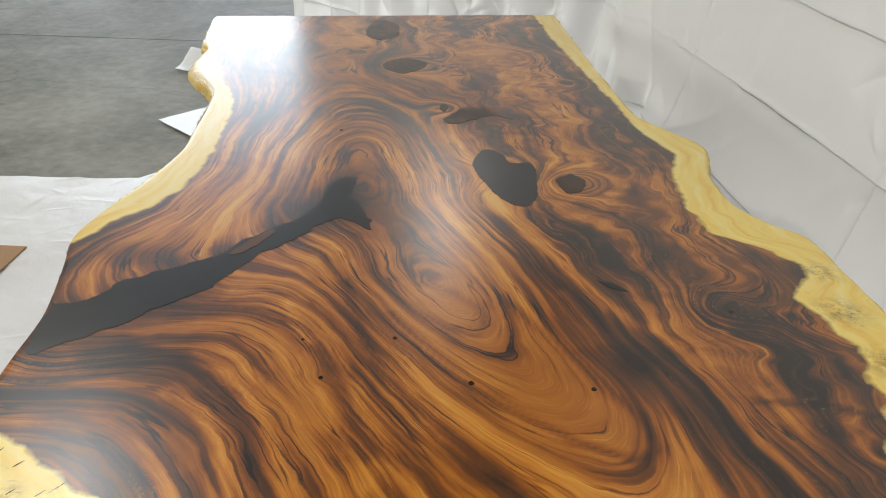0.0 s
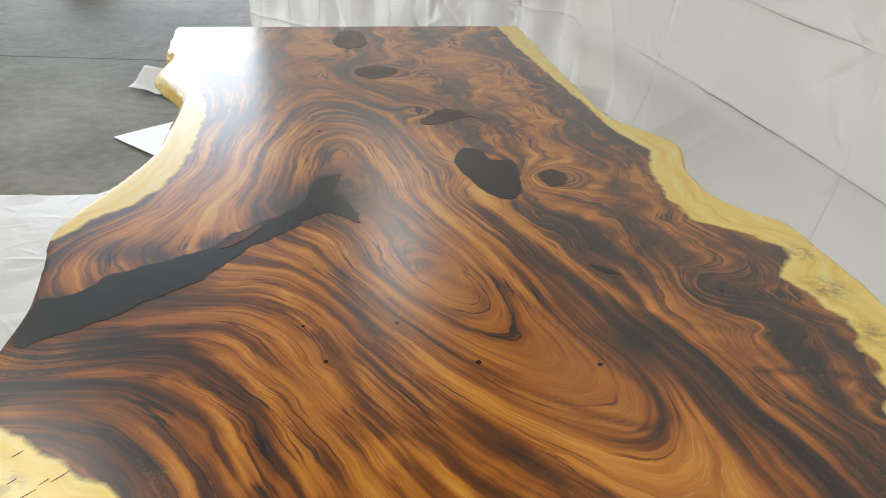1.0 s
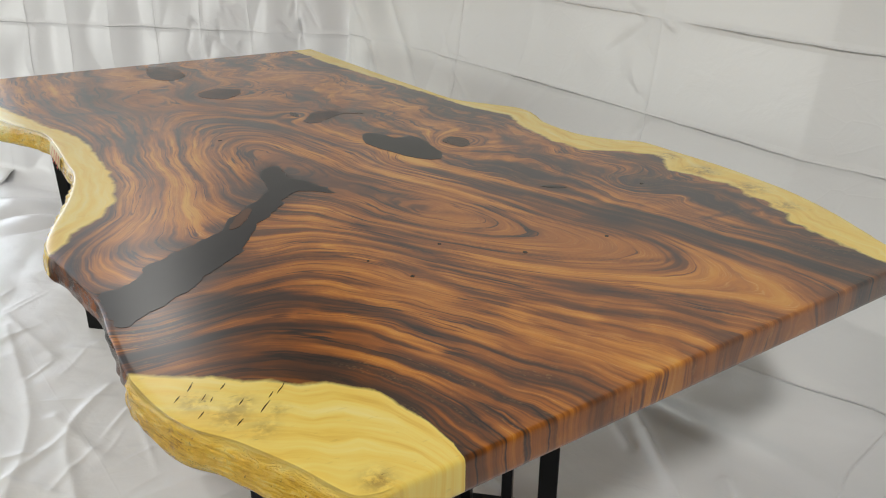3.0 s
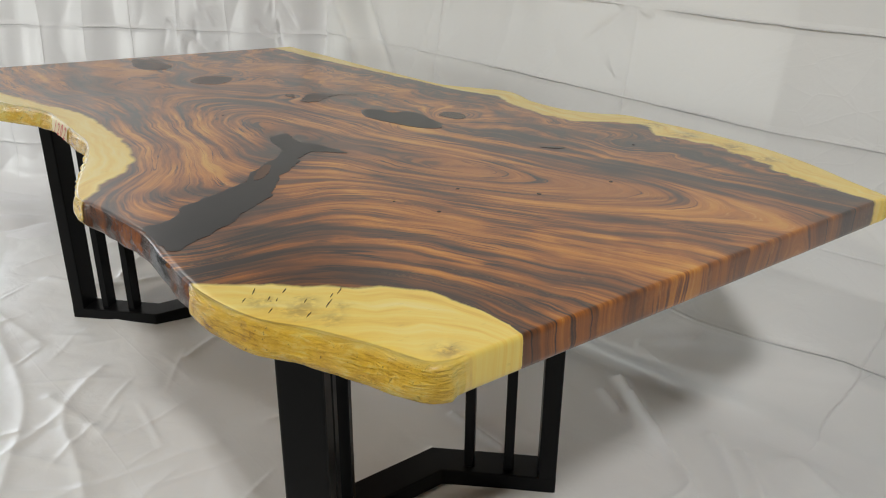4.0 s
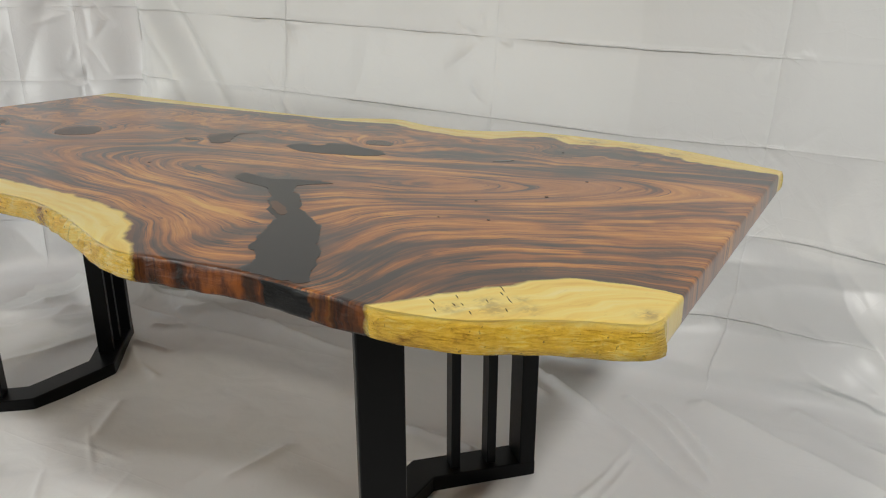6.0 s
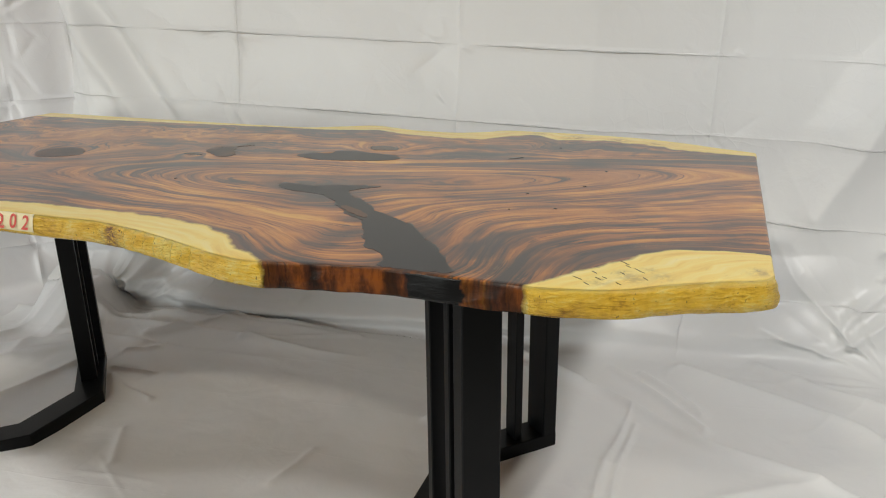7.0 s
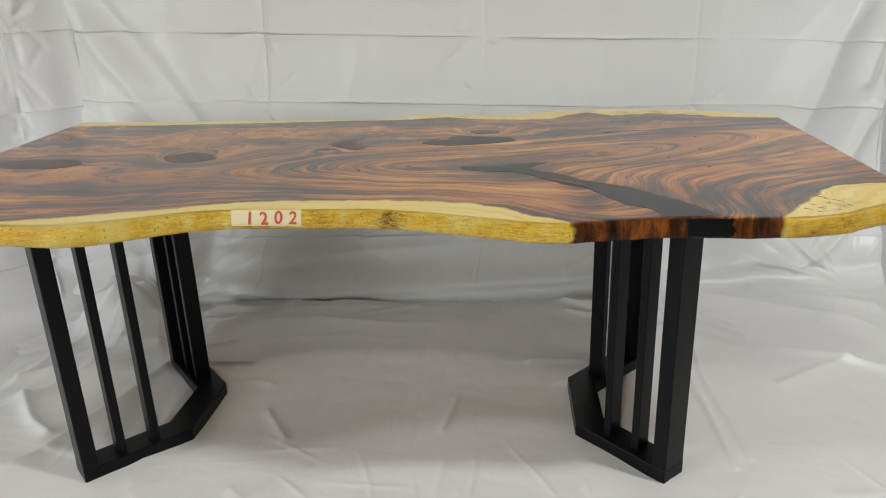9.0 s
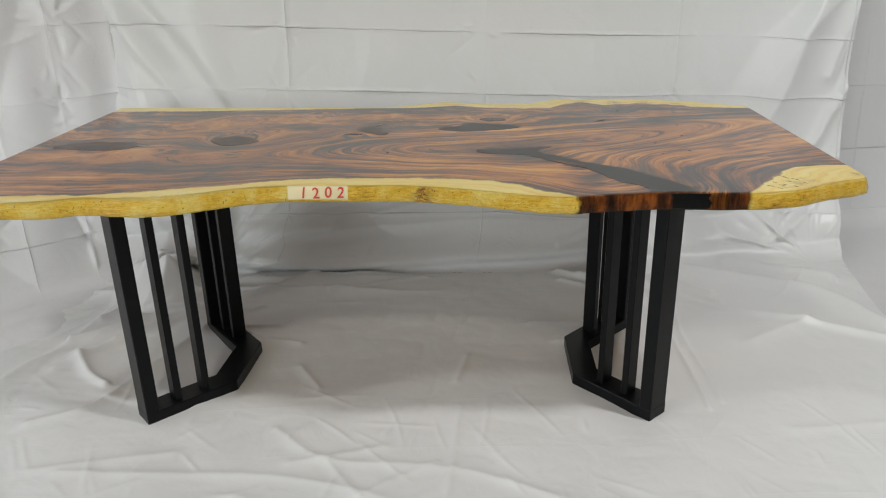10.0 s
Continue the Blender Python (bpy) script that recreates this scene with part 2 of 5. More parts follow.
def cloth_material(name, tint, gap_u=0.80, gap_v=0.25, u0=2.42, v0=0.73):
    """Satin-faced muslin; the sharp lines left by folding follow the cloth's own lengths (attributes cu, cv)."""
    n = Nodes(name)
    p = n.where()
    patch = n.noise(p, 1.6, 3.0)
    n.set(colour=n.mix(patch, tuple(0.94 * c for c in tint), tint), rough=0.38, spec=0.55)
    weave = n.noise(p, 420.0, 2.0)
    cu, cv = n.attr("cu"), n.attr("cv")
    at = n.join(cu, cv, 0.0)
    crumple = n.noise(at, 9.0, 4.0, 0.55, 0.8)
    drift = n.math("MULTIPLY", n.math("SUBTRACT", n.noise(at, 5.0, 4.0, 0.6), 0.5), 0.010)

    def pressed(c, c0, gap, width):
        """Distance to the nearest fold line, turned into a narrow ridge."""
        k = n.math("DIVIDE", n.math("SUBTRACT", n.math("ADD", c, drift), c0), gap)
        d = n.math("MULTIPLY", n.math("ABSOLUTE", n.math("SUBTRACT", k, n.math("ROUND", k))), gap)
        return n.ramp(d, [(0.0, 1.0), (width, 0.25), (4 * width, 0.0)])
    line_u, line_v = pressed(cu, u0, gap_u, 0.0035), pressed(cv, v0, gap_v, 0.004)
    some = n.ramp(n.noise(n.scaled(at, (1.7, 1.7, 1.0)), 1.0, 3.0, 0.6), [(0.35, 0.05), (0.60, 1.0)])
    # fans of small sharp creases, thickest where the fold lines cross
    cross = n.math("MULTIPLY", pressed(cu, u0, gap_u * 2, 0.05), pressed(cv, v0, gap_v, 0.035))
    wander = n.tree.nodes.new("ShaderNodeVectorMath")
    wander.operation = "ADD"
    n.put(wander, 0, at)
    n.put(wander, 1, n.scaled(n.add("ShaderNodeTexNoise", Vector=at, Scale=3.0, Detail=3.0).outputs["Color"], (0.12, 0.12, 0.0)))
    edges = []
    for scale in (4.5, 11.0):
        facets = n.tree.nodes.new("ShaderNodeTexVoronoi")
        facets.feature = "DISTANCE_TO_EDGE"
        n.put(facets, "Vector", wander.outputs[0])
        n.put(facets, "Scale", scale)
        edges.append(n.ramp(facets.outputs["Distance"], [(0.0, 1.0), (0.03, 0.3), (0.16, 0.0)]))
    where = n.ramp(n.noise(at, 1.1, 3.0), [(0.42, 0.0), (0.66, 1.0)])
    fans = n.math("MULTIPLY", edges[1], n.math("ADD", n.math("MULTIPLY", cross, 0.9), n.math("MULTIPLY", where, 0.30)))
    upright = n.ramp(n.math("ADD", n.math("MULTIPLY", cv, 2.0), 0.5), [(0.5, 0.06), (0.7, 1.0)])
    height = n.math("ADD", n.math("MULTIPLY", weave, 0.02), n.math("MULTIPLY", crumple, 0.45))
    height = n.math("ADD", height, n.math("MULTIPLY", n.math("ADD", n.math("MULTIPLY", line_u, 0.55), line_v), n.math("MULTIPLY", n.math("MULTIPLY", some, upright), 1.05)))
    height = n.math("ADD", height, n.math("MULTIPLY", n.math("MULTIPLY", n.math("MULTIPLY", edges[0], where), upright), 0.06))
    height = n.math("ADD", height, n.math("MULTIPLY", n.math("MULTIPLY", fans, upright), 0.35))
    n.bump(height, 0.85, 0.007)
    return n.mat


def steel_material():
    n = Nodes("black_powder_coat")
    p = n.where()
    n.set(colour=n.mix(n.noise(p, 9.0, 3.0), (0.0045, 0.0047, 0.0052), (0.0070, 0.0073, 0.0080)), rough=n.math("ADD", 0.27, n.math("MULTIPLY", n.noise(p, 30.0, 3.0), 0.12)), spec=0.13)
    n.bump(n.noise(p, 700.0, 2.0), 0.12, 0.0006)
    return n.mat


def concrete_material():
    n = Nodes("polished_concrete")
    p = n.where()
    big = n.noise(p, 0.8, 6.0, 0.62, 0.5)
    small = n.noise(p, 14.0, 5.0, 0.6)
    tone = n.math("ADD", n.math("MULTIPLY", big, 0.65), n.math("MULTIPLY", small, 0.35))
    colour = n.ramp(tone, [(0.36, (0.070, 0.067, 0.053)), (0.50, (0.185, 0.180, 0.148)), (0.64, (0.30, 0.292, 0.245))])
    cracks = n.tree.nodes.new("ShaderNodeTexVoronoi")
    cracks.feature = "DISTANCE_TO_EDGE"
    wander = n.tree.nodes.new("ShaderNodeVectorMath")
    wander.operation = "ADD"
    n.put(wander, 0, p)
    n.put(wander, 1, n.scaled(n.add("ShaderNodeTexNoise", Vector=p, Scale=3.0, Detail=5.0).outputs["Color"], (0.35, 0.35, 0.0)))
    n.put(cracks, "Vector", wander.outputs[0])
    n.put(cracks, "Scale", 0.55)
    hair = n.ramp(cracks.outputs["Distance"], [(0.0, 1.0), (0.006, 0.0)])
    colour = n.mix(n.math("MULTIPLY", hair, 0.45), colour, (0.08, 0.078, 0.07))
    n.set(colour=colour, rough=n.math("ADD", 0.55, n.math("MULTIPLY", small, 0.25)))
    n.bump(small, 0.15, 0.002)
    return n.mat


def plain_material(name, colour, rough, bump_scale=60.0, bump=0.1, vary=0.15, metal=0.0):
    n = Nodes(name)
    p = n.where()
    low = tuple(c * (1 - vary) for c in colour)
    n.set(colour=n.mix(n.noise(p, bump_scale * 0.15, 4.0), low, colour), rough=rough, metal=metal)
    n.bump(n.noise(p, bump_scale, 3.0), bump, 0.002)
    return n.mat


ISLAND = plain_material("brown_wood_sliver", (0.16, 0.070, 0.030), 0.30, 60.0, 0.02, 0.5)
WOOD, RESIN, SMOKY, KNOT = walnut_material(), resin_material(), smoky_material(), knot_material()
CLOTH = cloth_material("white_muslin", (0.812, 0.818, 0.82))
CLOTH_END = cloth_material("white_muslin_end", (0.84, 0.84, 0.86), 0.235, 0.28, 0.1, 0.78)
# the same muslin, its tint greyed for the shade it hangs in
CLOTH_SHADED = cloth_material("shaded_muslin", (0.72, 0.72, 0.73), 0.40, 0.30, 0.2, 0.66)
STEEL, CONCRETE = steel_material(), concrete_material()
TAPE = plain_material("masking_tape", (0.80, 0.69, 0.41), 0.55, 90.0, 0.2)
INK = plain_material("red_marker", (0.58, 0.05, 0.022), 0.5, 200.0, 0.02)
CARD = plain_material("brown_card", (0.40, 0.24, 0.12), 0.8, 50.0, 0.1)
RUBBER = plain_material("black_rubber", (0.015, 0.015, 0.015), 0.6, 80.0, 0.2)
# tones of the unseen walls and roof, darkened to cut their reflections
SHELL_WALL = plain_material("unseen_wall_grey", (0.34, 0.33, 0.31), 0.8, 12.0, 0.1)
SHELL_ROOF = plain_material("unseen_roof_grey", (0.07, 0.07, 0.07), 0.6, 8.0, 0.1)
WHITE_METAL = plain_material("white_enamel", (0.80, 0.80, 0.78), 0.4, 90.0, 0.05)
DOOR_PAINT = plain_material("grey_door_paint", (0.30, 0.31, 0.32), 0.45, 60.0, 0.05)


# ---- mesh helpers ----
def mesh_object(name, verts, faces, material, parent=None, at=(0, 0, 0), smooth=False):
    data = bpy.data.meshes.new(name)
    data.from_pydata([tuple(v) for v in verts], [], [tuple(f) for f in faces])
    data.materials.append(material)
    if smooth:
        data.polygons.foreach_set("use_smooth", [True] * len(data.polygons))
    data.update()
    ob = new(name, data)
    ob.location = at
    if parent is not None:
        ob.parent = parent
    return ob


def part(name, bm, material, parent, label=""):
    data = bpy.data.meshes.new(name)
    bm.to_mesh(data)
    bm.free()
    data.materials.append(material)
    ob = new(name, data)
    if parent is not None:
        ob.parent = parent
    return tagged(ob, label=label) if label else ob


def box_bm(sx, sy, sz, m=None, bevel=0.0, segments=2):
    bm = bmesh.new()
    bmesh.ops.create_cube(bm, size=1.0, matrix=Matrix.Diagonal((sx, sy, sz, 1)))
    if bevel > 0:
        bmesh.ops.bevel(bm, geom=list(bm.edges), offset=bevel, segments=segments, affect="EDGES", profile=0.5)
    if m is not None:
        bm.transform(m)
    return bm


def value_noise(x, y, seed):
    """Smooth noise from -1 to 1 on arrays."""
    rng = np.random.RandomState(seed)
    table = rng.rand(64, 64) * 2 - 1
    xi, yi = np.floor(x).astype(int), np.floor(y).astype(int)
    fx, fy = x - xi, y - yi
    fx, fy = fx * fx * (3 - 2 * fx), fy * fy * (3 - 2 * fy)
    a, b = table[xi % 64, yi % 64], table[(xi + 1) % 64, yi % 64]
    c, d = table[xi % 64, (yi + 1) % 64], table[(xi + 1) % 64, (yi + 1) % 64]
    return (a * (1 - fx) + b * fx) * (1 - fy) + (c * (1 - fx) + d * fx) * fy


def fractal(x, y, seed, octaves=4):
    return sum(value_noise(x * 2 ** k, y * 2 ** k, seed + k) / 2 ** k for k in range(octaves))


def smooth_curve(points, count, closed=False):
    """Points at even steps along a Catmull-Rom curve."""
    p = np.array(points, float)
    n = len(p)
    dense = []
    for k in range(n if closed else n - 1):
        if closed:
            a, b, c, d = p[k - 1], p[k], p[(k + 1) % n], p[(k + 2) % n]
        else:
            b, c = p[k], p[k + 1]
            a, d = (p[k - 1] if k else 2 * b - c), (p[k + 2] if k + 2 < n else 2 * c - b)
        t = np.linspace(0, 1, 24, endpoint=False)[:, None]
        dense.append(0.5 * (2 * b + (c - a) * t + (2 * a - 5 * b + 4 * c - d) * t ** 2 + (3 * b - a - 3 * c + d) * t ** 3))
    dense = np.vstack(dense + [p[:1] if closed else p[-1:]])
    run = np.concatenate([[0], np.cumsum(np.linalg.norm(np.diff(dense, axis=0), axis=1))])
    want = np.linspace(0, run[-1], count + 1)[:-1] if closed else np.linspace(0, run[-1], count)
    return np.stack([np.interp(want, run, dense[:, k]) for k in range(2)], axis=1)


# ---- the room ----
def room():
    # walls and ceiling are out of view: an assumed shell that shapes the bounce
    x0, x1, y0, y1, h, t = -7.2, 5.0, -6.0, 11.2, 5.0, 0.25
    floor = mesh_object("floor", [(-40, -40, 0), (40, -40, 0), (40, 60, 0), (-40, 60, 0)], [(0, 1, 2, 3)], CONCRETE)
    tagged(floor, "worn grey polished concrete floor with hairline cracks", "floor", kind="structure")
    # saw-cut joints in the slab, as thin dark battens just proud of the concrete
    for k, (jx, jy, lx, ly) in enumerate([(-4.0, 5.5, 10.0, 0.008), (-5.5, 2.0, 0.008, 16.0)]):
        joint = part("floor_joint", box_bm(lx, ly, 0.002, pose(jx, jy, 0.001)), RUBBER, floor)

    def wall(name, sx, sy, sz, cx, cy, cz, label):
        ob = part(name, box_bm(sx, sy, sz, pose(cx, cy, cz)), SHELL_WALL, None)
        tagged(ob, label, "wall", kind="structure")
        return ob
    wall("wall_east", t, y1 - y0, h, x1 + t / 2, (y0 + y1) / 2, h / 2, "plain assumed workshop wall, out of view")
    # the west wall with the assumed opening for the side fill, y from 2.8 to 5.6
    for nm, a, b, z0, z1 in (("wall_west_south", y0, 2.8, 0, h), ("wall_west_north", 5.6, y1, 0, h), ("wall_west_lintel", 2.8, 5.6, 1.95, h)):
        wall(nm, t, b - a, z1 - z0, x0 - t / 2, (a + b) / 2, (z0 + z1) / 2, "plain wall around an assumed side opening, out of view")
    wall("wall_south", x1 - x0 + 2 * t, t, h, (x0 + x1) / 2, y0 - t / 2, h / 2, "plain assumed workshop wall, out of view")
    # the north wall with the roller door's opening, x from -6.9 to -1.1
    for nm, a, b, z0, z1 in (("wall_north_west", x0 - t, -6.9, 0, h), ("wall_north_east", -1.1, x1 + t, 0, h), ("wall_north_lintel", -6.9, -1.1, 4.15, h)):
        wall(nm, b - a, t, z1 - z0, (a + b) / 2, y1 + t / 2, (z0 + z1) / 2, "plain assumed workshop wall, out of view, around the open roller door")
    ceiling = part("ceiling", box_bm(x1 - x0 + 2 * t, y1 - y0 + 2 * t, 0.15, pose((x0 + x1) / 2, (y0 + y1) / 2, h + 0.08)), SHELL_ROOF, None)
    tagged(ceiling, "plain dark assumed roof of the workshop, out of view", "ceiling", kind="structure")


def unseen_ceiling_light(x, y, z):
    top = tagged(new("unseen_ceiling_light"), "short twin-tube white enamel ceiling light, assumed out of view", "ceiling light", group="strip lights")
    top.location = (x, y, z)
    part("housing", box_bm(TUBE_GAP + 0.16, TUBE_LONG + 0.06, 0.05, pose(0, 0, 0.09), 0.01), WHITE_METAL, top)
    for k in (-1, 1):
        part("hanger", box_bm(0.012, 0.012, 5.0 - z - 0.12, pose(0, k * TUBE_LONG * 0.4, (5.0 - z) / 2 + 0.06)), STEEL, top)


room()
# out-of-view housings for all the lamps, the fill ones too
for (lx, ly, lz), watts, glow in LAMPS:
    unseen_ceiling_light(lx, ly, lz)


# ---- the dining table ----
TOP, THICK, FOOT = 0.760, 0.044, 0.014
TABLE = Vector((-0.2, 1.92, 0.0))
# the slab's outline, near end to far end along each natural edge
LEFT = smooth_curve([(-0.372, 0.717), (-0.394, 0.722), (-0.409, 0.742), (-0.434, 0.786), (-0.475, 0.842), (-0.525, 0.90), (-0.563, 1.0), (-0.580, 1.10), (-0.592, 1.21), (-0.622, 1.315), (-0.655, 1.42), (-0.655, 1.50), (-0.640, 1.586), (-0.622, 1.70), (-0.617, 1.82), (-0.630, 1.92), (-0.650, 2.06), (-0.670, 2.17), (-0.698, 2.24), (-0.755, 2.34), (-0.797, 2.44), (-0.815, 2.52), (-0.826, 2.60), (-0.866, 2.68), (-0.905, 2.83), (-0.938, 2.99)], 321)
RIGHT = smooth_curve([(0.515, 0.852), (0.538, 0.93), (0.572, 1.03), (0.594, 1.14), (0.597, 1.23), (0.592, 1.34), (0.578, 1.44), (0.562, 1.54), (0.512, 1.59), (0.467, 1.67), (0.455, 1.80), (0.478, 1.94), (0.425, 2.03), (0.362, 2.13), (0.332, 2.33), (0.305, 2.55), (0.280, 2.78), (0.262, 2.95), (0.235, 3.175)], 321)

# grain lines: each guide runs along one growth layer of the figure
GUIDES = []


def guide(layer, *points):
    GUIDES.extend((x, y, layer) for x, y in points)


guide(9.4, (-0.13, 1.46), (-0.06, 1.34), (-0.20, 1.67))
guide(9, (-0.13, 1.37), (-0.05, 1.27), (0.00, 1.23), (0.02, 1.24), (0.01, 1.29), (-0.03, 1.38), (-0.10, 1.52), (-0.17, 1.72), (-0.24, 1.90), (-0.28, 1.84), (-0.28, 1.71))
guide(8, (-0.18, 1.43), (-0.09, 1.25), (0.02, 1.14), (0.09, 1.08), (0.12, 1.09), (0.12, 1.16), (0.07, 1.26), (-0.01, 1.45), (-0.12, 1.73), (-0.20, 1.95), (-0.30, 1.98), (-0.32, 1.74), (-0.32, 1.56))
guide(7, (-0.23, 1.43), (-0.16, 1.29), (-0.08, 1.19), (0.02, 1.08), (0.11, 1.03), (0.18, 1.00), (0.21, 1.02), (0.21, 1.07), (0.17, 1.17), (0.09, 1.36), (-0.00, 1.55), (-0.11, 1.85), (-0.20, 2.06), (-0.32, 2.13), (-0.37, 1.91), (-0.37, 1.65), (-0.36, 1.49))
guide(6, (-0.34, 1.30), (-0.25, 1.32), (-0.16, 1.22), (-0.07, 1.11), (0.02, 1.02), (0.11, 0.96))
guide(6, (0.26, 0.97), (0.23, 1.05), (0.18, 1.19), (0.11, 1.37), (0.04, 1.53), (-0.04, 1.76), (-0.10, 1.94), (-0.22, 2.20), (-0.36, 2.55), (-0.48, 3.03))
guide(6, (-0.54, 3.02), (-0.47, 2.42), (-0.43, 1.98), (-0.42, 1.70), (-0.42, 1.49))
guide(5, (-0.39, 1.25), (-0.30, 1.29), (-0.21, 1.21), (-0.13, 1.10), (-0.04, 1.00), (0.01, 0.94))
guide(5, (0.33, 0.96), (0.28, 1.08), (0.22, 1.21), (0.14, 1.39), (0.09, 1.54), (0.00, 1.66), (-0.02, 1.82), (-0.07, 2.10), (-0.18, 2.35), (-0.28, 2.99))
guide(5, (-0.66, 3.01), (-0.52, 2.26), (-0.48, 1.81), (-0.49, 1.59), (-0.52, 1.48), (-0.59, 1.41))
guide(4, (-0.47, 1.17), (-0.38, 1.23), (-0.30, 1.22), (-0.20, 1.10), (-0.13, 1.01), (-0.07, 0.93))
guide(4, (0.39, 0.97), (0.34, 1.09), (0.28, 1.23), (0.25, 1.37), (0.21, 1.51), (0.14, 1.63), (0.12, 2.00), (0.04, 2.33), (-0.11, 2.86))
guide(4, (-0.77, 2.99), (-0.60, 2.25), (-0.55, 1.86), (-0.55, 1.63), (-0.57, 1.49), (-0.61, 1.41))
guide(3, (-0.54, 1.10), (-0.46, 1.14), (-0.37, 1.15), (-0.28, 1.09), (-0.20, 1.00), (-0.15, 0.93))
guide(3, (0.44, 0.97), (0.40, 1.07), (0.38, 1.24), (0.35, 1.38), (0.33, 1.52), (0.30, 1.80), (0.24, 2.05), (0.19, 2.45), (0.11, 3.05))
guide(2, (-0.54, 1.05), (-0.44, 1.08), (-0.35, 1.04), (-0.28, 0.98), (-0.24, 0.92))
guide(2, (0.47, 1.05), (0.47, 1.15), (0.45, 1.28), (0.41, 1.44), (0.37, 1.56), (0.37, 1.81), (0.31, 1.99), (0.26, 2.35), (0.18, 2.90))
guide(3, (-0.85, 2.98), (-0.64, 2.16), (-0.55, 1.71), (-0.57, 1.54), (-0.64, 1.45))
guide(1, (-0.47, 1.01), (-0.39, 0.99), (-0.32, 0.91))
guide(0, (-0.45, 0.94), (-0.41, 0.91))
guide(6.2, (0.14, 0.94), (0.23, 0.81))
guide(3.5, (-0.15, 0.99), (-0.06, 0.84), (0.00, 0.75))
guide(2.3, (-0.20, 0.91), (-0.12, 0.78), (-0.10, 0.73))
guide(1.5, (-0.24, 0.84), (-0.18, 0.74))
guide(1.0, (-0.27, 0.86), (-0.24, 0.75))
guide(5.0, (0.09, 0.87), (0.14, 0.79))


def spline_field(samples):
    """A smooth surface through scattered levels (thin plate spline, slightly relaxed)."""
    s = np.array(samples)
    d = np.linalg.norm(s[:, None, :2] - s[None, :, :2], axis=2)
    n = len(s)
    k = np.where(d > 0, d ** 2 * np.log(np.maximum(d, 1e-9)), 0) + np.eye(n) * 0.01
    q = np.hstack([np.ones((n, 1)), s[:, :2]])
    a = np.block([[k, q], [q.T, np.zeros((3, 3))]])
    w = np.linalg.solve(a, np.concatenate([s[:, 2], np.zeros(3)]))

    def field(p):
        out = w[n] + p[:, 0] * w[n + 1] + p[:, 1] * w[n + 2]
        for (sx, sy, _), wk in zip(s, w[:n]):
            r2 = (p[:, 0] - sx) ** 2 + (p[:, 1] - sy) ** 2
            out = out + wk * 0.5 * r2 * np.log(np.maximum(r2, 1e-12))
        return out
    return field


def along(points, p):
    """Distance from each of p to a polyline."""
    best = np.full(len(p), 9.0)
    for a, b in zip(points[:-1], points[1:]):
        a, b = np.array(a), np.array(b)
        t = np.clip(((p - a) @ (b - a)) / ((b - a) @ (b - a)), 0, 1)
        best = np.minimum(best, np.linalg.norm(p - a - t[:, None] * (b - a), axis=1))
    return best


SAP_LEFT = [(1.36, -0.70), (1.405, -0.655), (1.44, -0.637), (1.49, -0.625), (1.55, -0.578), (1.62, -0.553), (1.72, -0.547), (1.85, -0.560), (1.98, -0.580), (2.10, -0.600), (2.20, -0.640), (2.25, -0.672), (2.37, -0.722), (2.50, -0.775), (2.60, -0.815), (2.70, -0.822), (2.83, -0.860), (2.92, -0.93), (3.05, -1.02)]
SAP_NEAR = [(-0.70, 1.02), (-0.563, 1.006), (-0.492, 0.969), (-0.42, 0.930), (-0.40, 0.912), (-0.369, 0.906), (-0.325, 0.862), (-0.298, 0.800), (-0.285, 0.735), (-0.281, 0.60)]
SAP_RIGHT = [(0.80, 0.480), (0.88, 0.470), (1.0, 0.476), (1.08, 0.496), (1.13, 0.505), (1.20, 0.518), (1.25, 0.522), (1.29, 0.508), (1.35, 0.484), (1.40, 0.512), (1.45, 0.520), (1.49, 0.490), (1.54, 0.410), (1.63, 0.386), (1.75, 0.384), (1.82, 0.393), (1.89, 0.416), (1.96, 0.386), (2.06, 0.352), (2.18, 0.333), (2.40, 0.293), (2.54, 0.265), (2.86, 0.206), (3.14, 0.168), (3.3, 0.14)]
STREAKS = []


def streak(width, strength, *line):
    """A streak of dark mineral along a line of the top."""
    STREAKS.append((width, strength, line))


streak(0.026, 1.1, (0.049, 1.558), (0.079, 1.493), (0.120, 1.395), (0.172, 1.287), (0.220, 1.175))
streak(0.036, 1.2, (0.220, 1.175), (0.277, 1.072), (0.324, 0.986), (0.357, 0.909), (0.40, 0.83))
streak(0.015, -1.0, (-0.095, 2.111), (-0.041, 1.863), (-0.002, 1.702), (0.037, 1.614), (0.082, 1.537), (0.118, 1.464), (0.154, 1.388), (0.193, 1.312), (0.245, 1.248))
streak(0.011, 0.9, (-0.060, 1.90), (-0.029, 1.783), (0.021, 1.593), (0.055, 1.502), (0.086, 1.422), (0.131, 1.351))
streak(0.030, 0.75, (0.241, 1.975), (0.295, 1.924), (0.297, 1.716), (0.287, 1.549), (0.327, 1.435), (0.375, 1.329), (0.432, 1.238), (0.452, 1.159))
streak(0.020, 0.8, (0.43, 1.15), (0.42, 1.02), (0.45, 0.87))
streak(0.026, 0.9, (0.247, 2.452), (0.279, 2.239), (0.310, 2.082), (0.384, 1.931), (0.393, 1.862))
streak(0.030, 0.8, (0.158, 3.034), (0.200, 2.640), (0.240, 2.393))
streak(0.020, 0.7, (0.339, 1.295), (0.378, 1.312), (0.392, 1.237), (0.425, 1.183))
streak(0.035, 0.9, (-0.635, 1.338), (-0.595, 1.395), (-0.475, 1.37), (-0.399, 1.413))
